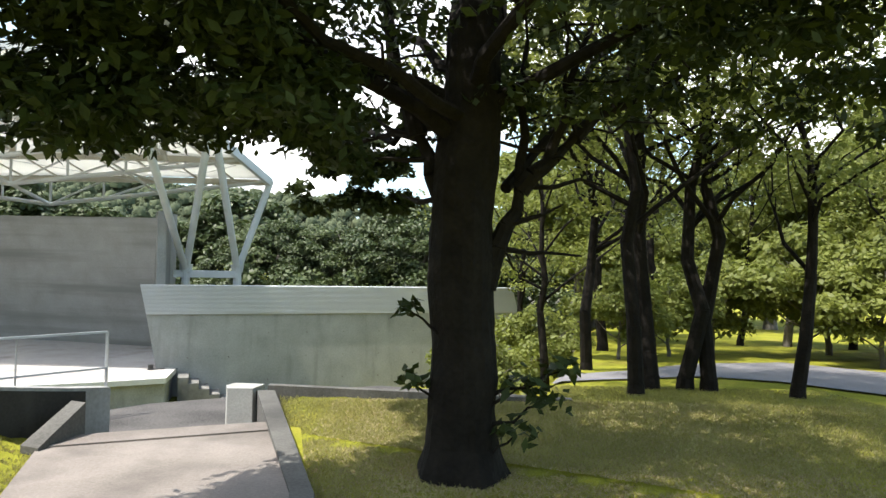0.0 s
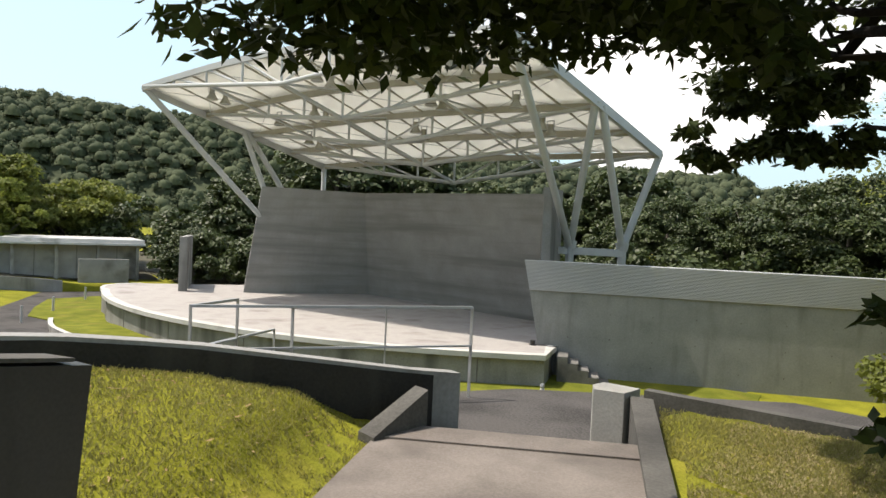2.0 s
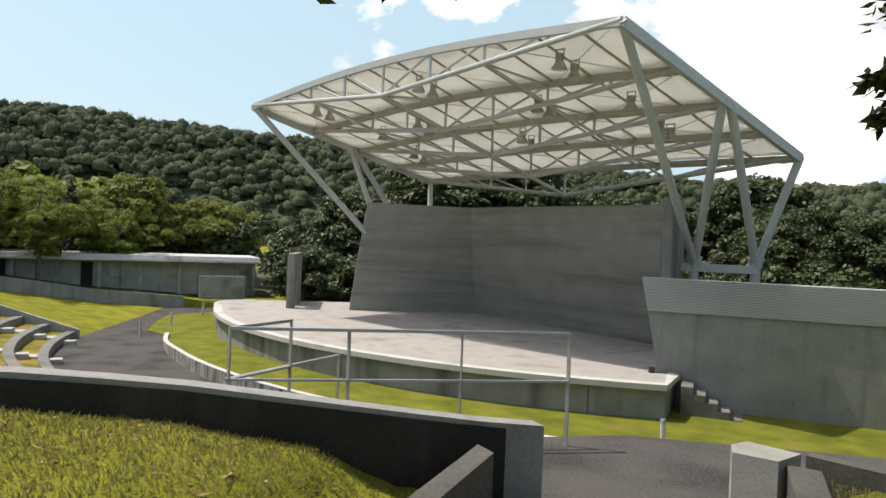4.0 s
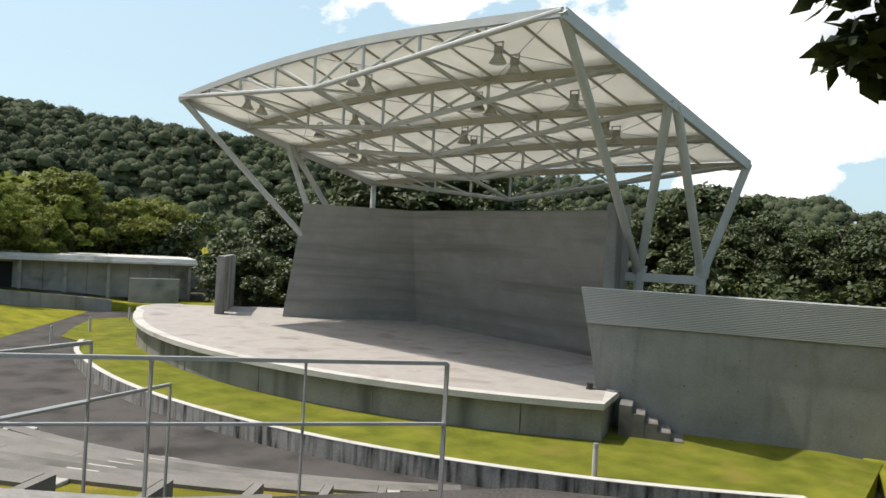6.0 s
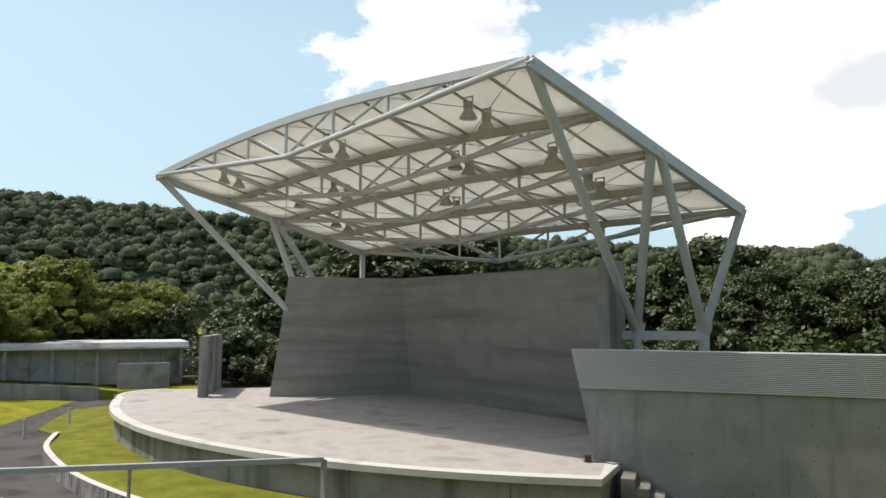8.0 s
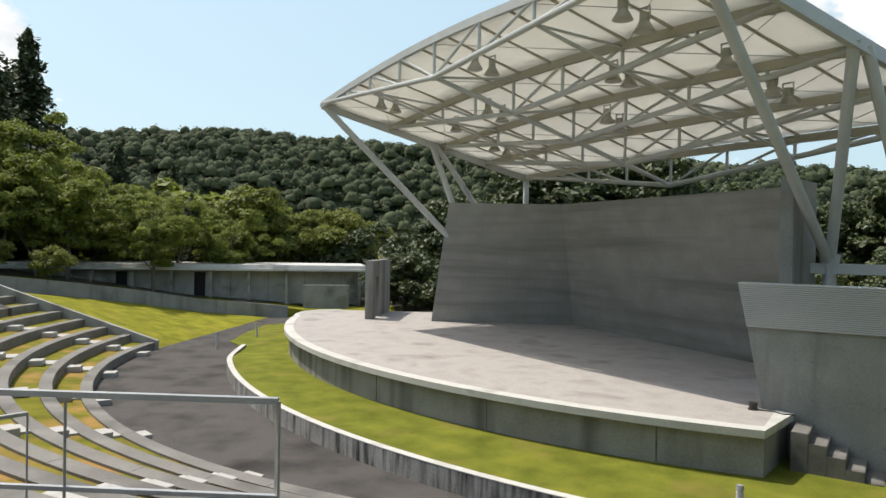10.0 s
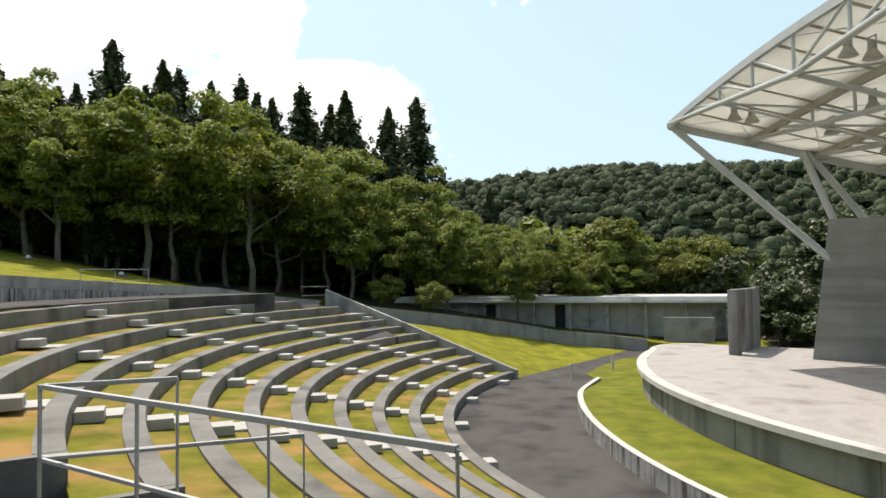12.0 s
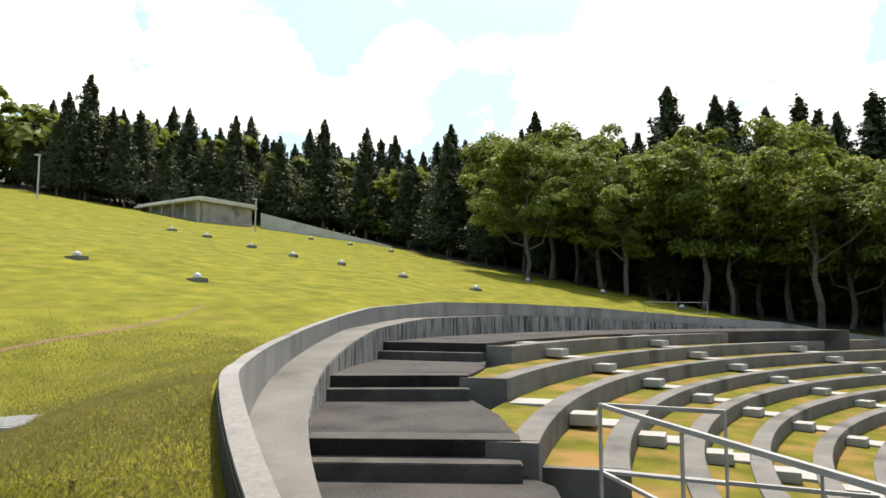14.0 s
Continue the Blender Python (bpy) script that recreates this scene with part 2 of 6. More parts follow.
M = {
    "concrete": material("concrete", (0.19, 0.186, 0.172), (0.33, 0.325, 0.305), 1.1, 0.88, bump=0.2, fine=25, stains=(0.11, 0.106, 0.097), streaks=1.3, stain_at=(0.5, 0.72)),
    "concrete_shell": material("shell_concrete", (0.22, 0.214, 0.2), (0.32, 0.312, 0.295), 1.3, 0.85, bump=0.2, fine=22, stains=(0.185, 0.18, 0.168), bands=2.6, stain_at=(0.45, 0.68)),
    "concrete_pale": material("pale_concrete", (0.42, 0.41, 0.38), (0.62, 0.61, 0.575), 0.9, 0.85, bump=0.15, fine=30, stains=(0.3, 0.29, 0.26)),
    "concrete_stained": material("stained_concrete", (0.2, 0.195, 0.183), (0.42, 0.41, 0.385), 1.6, 0.9, bump=0.2, fine=25, stains=(0.03, 0.028, 0.026), streaks=7.0, stain_at=(0.45, 0.68)),
    "block": material("pale_block_concrete", (0.34, 0.33, 0.305), (0.52, 0.51, 0.48), 2.2, 0.9, bump=0.25, fine=45, stains=(0.24, 0.23, 0.205)),
    "stage_lawn": material("stage_lawn", (0.065, 0.084, 0.01), (0.21, 0.215, 0.03), 1.4, 0.95, bump=0.9, fine=55, stains=(0.22, 0.17, 0.05), spec=0.1, stain_at=(0.55, 0.85)),
    "terrace_lawn": material("terrace_lawn", (0.075, 0.08, 0.01), (0.235, 0.22, 0.03), 1.6, 0.95, bump=0.9, fine=50, stains=(0.33, 0.2, 0.07), spec=0.1, stain_at=(0.46, 0.68)),
    "bench": material("bench_concrete", (0.13, 0.124, 0.112), (0.24, 0.23, 0.21), 1.4, 0.9, bump=0.25, fine=45, stains=(0.09, 0.087, 0.078)),
    # black stain plus the shade of the sunless side, both in the colour
    "concrete_black": material("stained_shaded_concrete", (0.012, 0.011, 0.01), (0.036, 0.033, 0.029), 1.2, 0.95, bump=0.3, fine=40, stains=(0.07, 0.065, 0.057), streaks=1.5, stain_at=(0.58, 0.78)),
    # leaf litter, darkened by tree shade put into its colour
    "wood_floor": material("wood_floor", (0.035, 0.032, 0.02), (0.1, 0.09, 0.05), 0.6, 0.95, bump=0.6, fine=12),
    "concrete_dark": material("weathered_concrete", (0.12, 0.115, 0.105), (0.24, 0.23, 0.21), 1.5, 0.92, bump=0.3, fine=40, stains=(0.06, 0.057, 0.052)),
    "coping": material("coping_concrete", (0.25, 0.245, 0.225), (0.4, 0.39, 0.36), 1.4, 0.9, bump=0.25, fine=45, stains=(0.15, 0.145, 0.13)),
    "stage_floor": material("stage_floor", (0.27, 0.247, 0.23), (0.46, 0.43, 0.405), 0.9, 0.8, bump=0.2, fine=30, stains=(0.22, 0.195, 0.18)),
    "asphalt": material("asphalt", (0.012, 0.0115, 0.011), (0.135, 0.125, 0.118), 0.9, 0.95, bump=1.0, fine=38, stains=(0.075, 0.069, 0.064), spec=0.25),
    "path": material("path_paving", (0.125, 0.105, 0.09), (0.24, 0.208, 0.182), 1.6, 0.92, bump=0.5, fine=60, stains=(0.085, 0.072, 0.062), stain_at=(0.48, 0.68)),
    "road": material("road_surface", (0.13, 0.125, 0.13), (0.2, 0.19, 0.195), 0.8, 0.92, bump=0.3, fine=60),
    "lawn": material("lawn", (0.088, 0.1, 0.01), (0.3, 0.29, 0.032), 1.4, 0.95, bump=0.9, fine=55, stains=(0.28, 0.2, 0.06), spec=0.1, stain_at=(0.57, 0.9)),
    "blade": material("grass_blade", (0.15, 0.148, 0.04), (0.38, 0.35, 0.13), 1.2, 0.85, bump=0.0, island=0.25, see_through=0.45, spec=0.2),
    "thatch": material("dry_grass_blade", (0.17, 0.13, 0.06), (0.4, 0.33, 0.18), 1.0, 0.9, bump=0.0, island=0.25),
    "dry": material("dry_leaf", (0.16, 0.08, 0.03), (0.42, 0.3, 0.15), 1.0, 0.9, bump=0.0, island=0.25),
    "steel": material("galvanised_steel", (0.36, 0.365, 0.37), (0.5, 0.505, 0.51), 3.0, 0.45, 0.55, bump=0.05, fine=60),
    "paint": material("pale_painted_steel", (0.43, 0.445, 0.45), (0.53, 0.545, 0.545), 2.0, 0.5, 0.0, bump=0.04, fine=40),
    "purlin": material("beige_painted_steel", (0.36, 0.34, 0.28), (0.44, 0.42, 0.35), 2.0, 0.55, 0.0, bump=0.04, fine=40),
    "membrane": material("canopy_membrane", (0.7, 0.69, 0.635), (0.78, 0.77, 0.715), 0.8, 0.7, bump=0.03, fine=30, see_through=0.16),
    "cladding": material("corrugated_cladding", (0.34, 0.35, 0.345), (0.42, 0.43, 0.42), 1.0, 0.45, 0.25, bump=0.03, fine=30),
    # near-black: the trunk's shaded silhouette is put into the bark colour
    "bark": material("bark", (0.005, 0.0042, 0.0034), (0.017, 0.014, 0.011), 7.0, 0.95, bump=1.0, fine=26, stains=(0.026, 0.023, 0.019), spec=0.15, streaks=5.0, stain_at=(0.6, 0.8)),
    "bark_grey": material("grey_bark", (0.06, 0.052, 0.042), (0.17, 0.15, 0.12), 4.0, 0.95, bump=0.7, fine=40),
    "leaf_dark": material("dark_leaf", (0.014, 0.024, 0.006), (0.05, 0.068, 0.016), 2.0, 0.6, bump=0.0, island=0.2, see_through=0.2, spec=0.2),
    "leaf_mid": material("mid_leaf", (0.08, 0.115, 0.018), (0.31, 0.35, 0.062), 0.25, 0.6, bump=0.0, island=0.2, see_through=0.5),
    "leaf_light": material("light_leaf", (0.09, 0.118, 0.02), (0.27, 0.29, 0.06), 0.5, 0.6, bump=0.0, island=0.2, see_through=0.5),
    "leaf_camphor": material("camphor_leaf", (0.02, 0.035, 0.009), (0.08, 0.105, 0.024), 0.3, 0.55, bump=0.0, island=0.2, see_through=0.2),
    # greyed and lightened: distance haze is mixed into this leaf colour
    "leaf_far": material("hazy_wood_leaf", (0.037, 0.05, 0.03), (0.1, 0.115, 0.062), 0.05, 0.8, bump=0.0, island=0.2, spec=0.1),
    "needle": material("conifer_needle", (0.026, 0.042, 0.018), (0.085, 0.108, 0.042), 0.6, 0.7, bump=0.0, island=0.2, see_through=0.1),
    "dark_void": material("dark_interior", (0.01, 0.01, 0.01), (0.02, 0.02, 0.02), 2.0, 0.9),
    "lamp_glass": material("lamp_glass", (0.5, 0.5, 0.48), (0.6, 0.6, 0.58), 3.0, 0.25, bump=0.0),
    "wall_concrete": material("side_wall_concrete", (0.2, 0.205, 0.197), (0.31, 0.312, 0.298), 1.5, 0.88, bump=0.2, fine=22, stains=(0.17, 0.17, 0.16), streaks=3.0, stain_at=(0.54, 0.78)),
    "earth": material("bare_earth", (0.17, 0.1, 0.04), (0.28, 0.19, 0.08), 3.0, 0.95, bump=0.6, fine=30, stains=(0.16, 0.16, 0.04)),
    "ring_concrete": material("ring_wall_concrete", (0.2, 0.195, 0.184), (0.36, 0.352, 0.335), 1.3, 0.9, bump=0.25, fine=28, stains=(0.13, 0.125, 0.115), streaks=2.2, stain_at=(0.54, 0.8)),
    "grime": material("grimy_concrete", (0.05, 0.047, 0.042), (0.125, 0.118, 0.105), 2.0, 0.94, bump=0.4, fine=40, stains=(0.03, 0.028, 0.025)),
    "slate": material("dark_metal_panel", (0.03, 0.029, 0.027), (0.06, 0.058, 0.054), 1.5, 0.5, bump=0.05, stains=(0.015, 0.015, 0.014), streaks=2.5),
    "roofing": material("shed_roofing", (0.5, 0.49, 0.47), (0.68, 0.67, 0.64), 0.9, 0.6, bump=0.1, stains=(0.25, 0.24, 0.22)),
}


# ---------------------------------------------------------------- mesh helpers
def mesh_object(name, verts, faces, mat, parent=None, label="", smooth=False):
    me = bpy.data.meshes.new(name)
    me.from_pydata([tuple(v) for v in verts], [], faces)
    me.materials.append(mat)
    if smooth:
        me.polygons.foreach_set("use_smooth", [True] * len(me.polygons))
    me.update()
    ob = new(name, me)
    ob.parent = parent
    if label:
        ob["label"] = label
    return ob


def part(name, bm, mat, parent=None, label="", smooth=False):
    bmesh.ops.recalc_face_normals(bm, faces=bm.faces[:])
    me = bpy.data.meshes.new(name)
    bm.to_mesh(me)
    bm.free()
    me.materials.append(mat)
    if smooth:
        me.polygons.foreach_set("use_smooth", [True] * len(me.polygons))
    ob = new(name, me)
    ob.parent = parent
    if label:
        ob["label"] = label
    return ob


def empty(name, at=(0, 0, 0), turn=0.0):
    ob = new(name)
    ob.matrix_basis = pose(*at, 0, 0, turn)
    return ob


def box(bm, lo, hi, m=None, bevel=0.0):
    made = bmesh.ops.create_cube(bm, size=1.0)["verts"]
    for v in made:
        v.co = Vector([lo[i] + (v.co[i] + 0.5) * (hi[i] - lo[i]) for i in range(3)])
    if bevel:
        edges = {e for v in made for e in v.link_edges}
        made = bmesh.ops.bevel(bm, geom=list(edges), offset=bevel, segments=2, affect="EDGES")["verts"]
    if m:
        bmesh.ops.transform(bm, matrix=m, verts=list({v for v in made}))
    return made


def rod(bm, a, b, ra, rb=None, sides=8):
    """A tapered round bar from a to b."""
    a, b = Vector(a), Vector(b)
    d = b - a
    rb = ra if rb is None else rb
    m = Matrix.Translation((a + b) / 2) @ d.to_track_quat("Z", "Y").to_matrix().to_4x4()
    bmesh.ops.create_cone(bm, cap_ends=True, segments=sides, radius1=ra, radius2=rb, depth=d.length, matrix=m)


def bar(bm, a, b, w, h):
    """A square bar from a to b, w wide and h high."""
    a, b = Vector(a), Vector(b)
    d = b - a
    up = Vector((0, 0, 1)) if abs(d.normalized().z) < 0.95 else Vector((0, 1, 0))
    side = d.cross(up).normalized()
    top = side.cross(d).normalized()
    m = Matrix((side, d.normalized(), top)).transposed().to_4x4()
    m.translation = (a + b) / 2
    box(bm, (-w / 2, -d.length / 2, -h / 2), (w / 2, d.length / 2, h / 2), m)


def prism(bm, corners, z0, z1):
    """An upright block over a plan outline; z0 and z1 are heights or lists of heights, one a corner."""
    n = len(corners)
    lo = z0 if isinstance(z0, (list, tuple)) else [z0] * n
    hi = z1 if isinstance(z1, (list, tuple)) else [z1] * n
    a = [bm.verts.new((*c[:2], lo[i])) for i, c in enumerate(corners)]
    b = [bm.verts.new((*c[:2], hi[i])) for i, c in enumerate(corners)]
    bm.faces.new(a[::-1])
    bm.faces.new(b)
    for i in range(n):
        j = (i + 1) % n
        bm.faces.new((a[i], a[j], b[j], b[i]))


def arc_block(bm, centre, section, a0, a1, steps, lift=None):
    """A section of (radius, height) pairs swept round centre from a0 to a1 degrees; lift(angle) raises it."""
    rings = []
    for i in range(steps + 1):
        a = a0 + (a1 - a0) * i / steps
        s = section(a) if callable(section) else section
        up = lift(a) if lift else 0.0
        c, n = math.cos(radians(a)), math.sin(radians(a))
        rings.append([bm.verts.new((centre[0] + r * c, centre[1] + r * n, z + up)) for r, z in s])
    k = len(rings[0])
    for p, q in zip(rings, rings[1:]):
        for i in range(k):
            j = (i + 1) % k
            bm.faces.new((p[i], q[i], q[j], p[j]))
    bm.faces.new(rings[0])
    bm.faces.new(rings[-1][::-1])


def table(pairs):
    xs, ys = [p[0] for p in pairs], [p[1] for p in pairs]
    return lambda a: float(np.interp(a, xs, ys))


def polar(centre, r, a, z=0.0):
    return Vector((centre[0] + r * math.cos(radians(a)), centre[1] + r * math.sin(radians(a)), z))


# ---------------------------------------------------------------- plan
RING, RING_R = (-21.6, 15.5), 20.27        # curved retaining wall
SEATS, ROW_R, ROW_STEP, ROW_RISE = (-19.83, 28.46), 17.55, 0.97, 0.296
KERB, KERB_R = (-17.11, 37.74), 23.37
STAGE, STAGE_R = (-18.05, 36.2), 19.62
FLOOR_Z, STAGE_Z, LAWN_Z, UPPER_Z = -2.66, -1.4, -2.28, 0.45

# height of the ring wall's top along its angle (counted clockwise from the slot in the wall)
wall_top = table([(-208, -2.1), (-203, -1.9), (-192, -1.55), (-183, -1.0), (-173.5, -0.5), (-164, -0.07), (-155, 0.4), (-146, 0.75),
                  (-135, 1.35), (-120, 1.68), (-107, 1.97), (-93, 2.09), (-80, 2.07), (-68, 1.87), (-59, 1.56), (-52, 1.35),
                  (-46, 1.24), (-41, 1.19), (-36.4, 1.22), (-34, 1.21), (-31.6, 1.13), (-29, 0.98), (-26.3, 0.82), (-25, 0.76)])
# height of the lawn against its outer face
wall_foot = table([(-60, 1.44), (-52, 1.2), (-42, 1.03), (-36.4, 1.13), (-33.6, 1.01), (-31.5, 0.92), (-30.5, 0.83), (-28.5, 0.68), (-27, 0.56), (-25, 0.5)])
hill_slope = table([(-208, 0.0), (-190, 0.0), (-175, 0.03), (-154, 0.05), (-143, 0.07), (-128, 0.147), (-116, 0.18), (-102, 0.19),
                    (-94, 0.2), (-75, 0.18), (-60, 0.11), (-47, 0.03), (-40, 0.0), (-25, 0.0)])


def step_up(x, a, b):
    t = min(max((x - a) / (b - a), 0.0), 1.0)
    return t * t * (3 - 2 * t)


GAP = ((-3.3, 6.1), (-1.52, 6.75), (-1.98, 8.6), (-4.0, 8.0))  # cut for the ramp through the wall


def in_quad(x, y, q):
    return all((q[(i + 1) % 4][0] - q[i][0]) * (y - q[i][1]) - (q[(i + 1) % 4][1] - q[i][1]) * (x - q[i][0]) > 0 for i in range(4))


def ground_height(x, y):
    dx, dy = x - RING[0], y - RING[1]
    r, a = math.hypot(dx, dy), math.degrees(math.atan2(dy, dx))
    a = a if a <= 100 else a - 360
    if a < -10 and in_quad(x, y, GAP):
        return -0.5
    if a < -24:
        near = wall_foot(a) if a > -60 else wall_top(a) - 0.13
        flat = step_up(a, -52, -38)
        far = min(r - RING_R, 70)
        z = near + hill_slope(a) * far + 0.05 * max(r - 90, 0) * (1 if a > -175 else 0.2)
        upper = UPPER_Z
        z = z * (1 - flat) + (near + (upper - near) * step_up(r, RING_R, RING_R + 3.0)) * flat
        # level beside the path
        k = 1 - (1 - step_up(-3.4 + (5.7 - y) * 0.37 - x, 0.0, 0.6)) * step_up(y, -8, -5)
        z = min(z, 0.43) * (1 - k) + z * k
        return z + 0.05 * noise.noise((x * 0.15, y * 0.15, 0)) * k
    # camera lawn, then the bank down to the stage lawn
    upper = UPPER_Z - 0.06 * max(y - 8, 0)
    upper = max(upper, -1.6)
    low = LAWN_Z - 0.02 - 0.38 * step_up(-x, 26, 32)
    if y < 8.28:
        return UPPER_Z + 0.03 * noise.noise((x * 0.3, y * 0.3, 0))
    side = step_up(x - 0.25 * max(y - 9, 0), -0.3, 1.5)
    return low * (1 - side) + upper * side


def build_ground():
    radii = [RING_R - 0.12]
    while radii[-1] < 3000:
        r = radii[-1]
        radii.append(r + (0.22 if r < 31 else 0.9 if r < 60 else r * 0.06))
    n = 720
    verts, faces = [], []
    radii.insert(0, radii[0] - 0.005)
    for j, r in enumerate(radii):
        for i in range(n):
            p = polar(RING, r, 360 * i / n)
            verts.append((p.x, p.y, ground_height(p.x, p.y) if j else -3.2))
    for j in range(len(radii) - 1):
        for i in range(n):
            k = (i + 1) % n
            faces.append((j * n + i, (j + 1) * n + i, (j + 1) * n + k, j * n + k))
    ob = mesh_object("ground", verts, faces, M["lawn"], smooth=True)
    tagged(ob, "sunlit yellow-green mown lawn rising to a wooded hill", "lawn", kind="structure")


build_ground()


def flat_sheet(name, outline, z, mat, label, category, thick=0.3):
    bm = bmesh.new()
    prism(bm, outline, [(q[2] if len(q) > 2 else z) - thick for q in outline], [q[2] if len(q) > 2 else z for q in outline])
    bmesh.ops.triangulate(bm, faces=bm.faces[:])
    ob = part(name, bm, mat)
    return tagged(ob, label, category, kind="structure")


# asphalt floor at the foot of the seats
flat_sheet("floor", [polar(RING, RING_R - 0.05, 360 * i / 120)[:2] for i in range(120)], FLOOR_Z, M["asphalt"],
           "dark grey asphalt floor between curved benches and stage", "asphalt floor")

# stage lawn behind the white kerb
edge = [polar(KERB, KERB_R - 0.1, -121.8 + 67.8 * i / 60)[:2] for i in range(61)]
outline = [(x, y, LAWN_Z - 0.33 * step_up(-x, 24, 29)) for x, y in edge]
outline += [(-2.6, 19.5, LAWN_Z), (-2.6, 23.0, LAWN_Z), (-24, 23.5, LAWN_Z), (-36.5, 24.5, -2.63), (-36.6, 21.8, -2.63), (-33.8, 19.6, -2.63), (-31.3, 18.0, -2.63)]
flat_sheet("stage_lawn", outline, LAWN_Z, M["stage_lawn"], "bright green mown grass strip between kerb and stage wall", "lawn", 0.4)

# kerb
bm = bmesh.new()
arc_block(bm, KERB, lambda a: [(KERB_R, FLOOR_Z - 0.1), (KERB_R, LAWN_Z + 0.05 - 0.28 * step_up(-a, 105, 120)), (KERB_R - 0.17, LAWN_Z + 0.05 - 0.28 * step_up(-a, 105, 120)), (KERB_R - 0.17, FLOOR_Z - 0.1)], -121.8, -54, 80)
tagged(part("kerb", bm, M["concrete_stained"]), "low curved concrete kerb with black streaks beside asphalt", "kerb", kind="structure")
bm = bmesh.new()
arc_block(bm, KERB, lambda a: [(KERB_R + 0.004, z + LAWN_Z - 0.28 * step_up(-a, 105, 120)) if k < 2 else (KERB_R - 0.174, z + LAWN_Z - 0.28 * step_up(-a, 105, 120)) for k, z in enumerate((0.045, 0.062, 0.062, 0.045))], -121.8, -54, 80)
tagged(part("kerb_coping", bm, M["concrete_pale"]), "pale sunlit concrete top of the curved kerb", "kerb", kind="structure")

# ---------------------------------------------------------------- stage
STAGE_RIGHT = (-7.42, 19.12)
STAGE_BACK = (-8.15, 21.29)


def stage_outline(grow):
    pts = []
    for i in range(49):
        a = -58.2 - (124.5 - 58.2) * i / 48
        pts.append(polar(STAGE, STAGE_R + grow, a)[:2])
    # rounded left end running back towards the fin wall
    for q in ((-30.1, 20.55), (-30.9, 21.3), (-31.2, 22.2), (-30.9, 23.2)):
        pts.append((q[0] - grow * 0.8, q[1]))
    pts += [(-29.5, 24.6), (-25, 30), (-12, 30.5), (STAGE_BACK[0] + grow * 0.8, STAGE_BACK[1] + 0.3)]
    return pts


def build_stage():
    st = empty("stage", (-18, 22, LAWN_Z))
    inv = Matrix.Translation((18, -22, -LAWN_Z))

    def put(name, outline, z0, z1, mat, label=""):
        bm = bmesh.new()
        prism(bm, outline, z0, z1)
        bmesh.ops.triangulate(bm, faces=[f for f in bm.faces if len(f.verts) > 4])
        bmesh.ops.transform(bm, matrix=inv, verts=bm.verts[:])
        return part(name, bm, mat, st, label)
    put("base_wall", stage_outline(-0.18), FLOOR_Z, STAGE_Z - 0.13, M["concrete"], "grey cast concrete base wall")
    put("deck", stage_outline(-0.3), STAGE_Z - 0.13, STAGE_Z, M["stage_floor"], "worn pinkish concrete deck")
    # projecting lip as separate slabs with joints
    outer, inner = stage_outline(0.0)[:53], stage_outline(-0.34)[:53]
    outer.insert(0, (STAGE_BACK[0] + 0.05, STAGE_BACK[1])); inner.insert(0, (STAGE_BACK[0] - 0.3, STAGE_BACK[1]))
    k = 0
    while k < len(outer) - 1:
        e = min(k + (1 if k == 0 else 4), len(outer) - 1)
        put("lip_slab", outer[k:e + 1] + inner[k:e + 1][::-1], STAGE_Z - 0.135, STAGE_Z + 0.012, M["concrete_pale"])
        k = e
    # vertical joints in the base wall
    for i in range(4, 48, 8):
        p = stage_outline(-0.172)[i]
        bm = bmesh.new()
        box(bm, (p[0] - 0.012, p[1] - 0.01, LAWN_Z - 0.1), (p[0] + 0.012, p[1] + 0.02, STAGE_Z - 0.14))
        bmesh.ops.transform(bm, matrix=inv, verts=bm.verts[:])
        part("joint", bm, M["concrete_dark"], st)
    tagged(st, "raised concrete stage with curved front and pale lip", "stage")


build_stage()


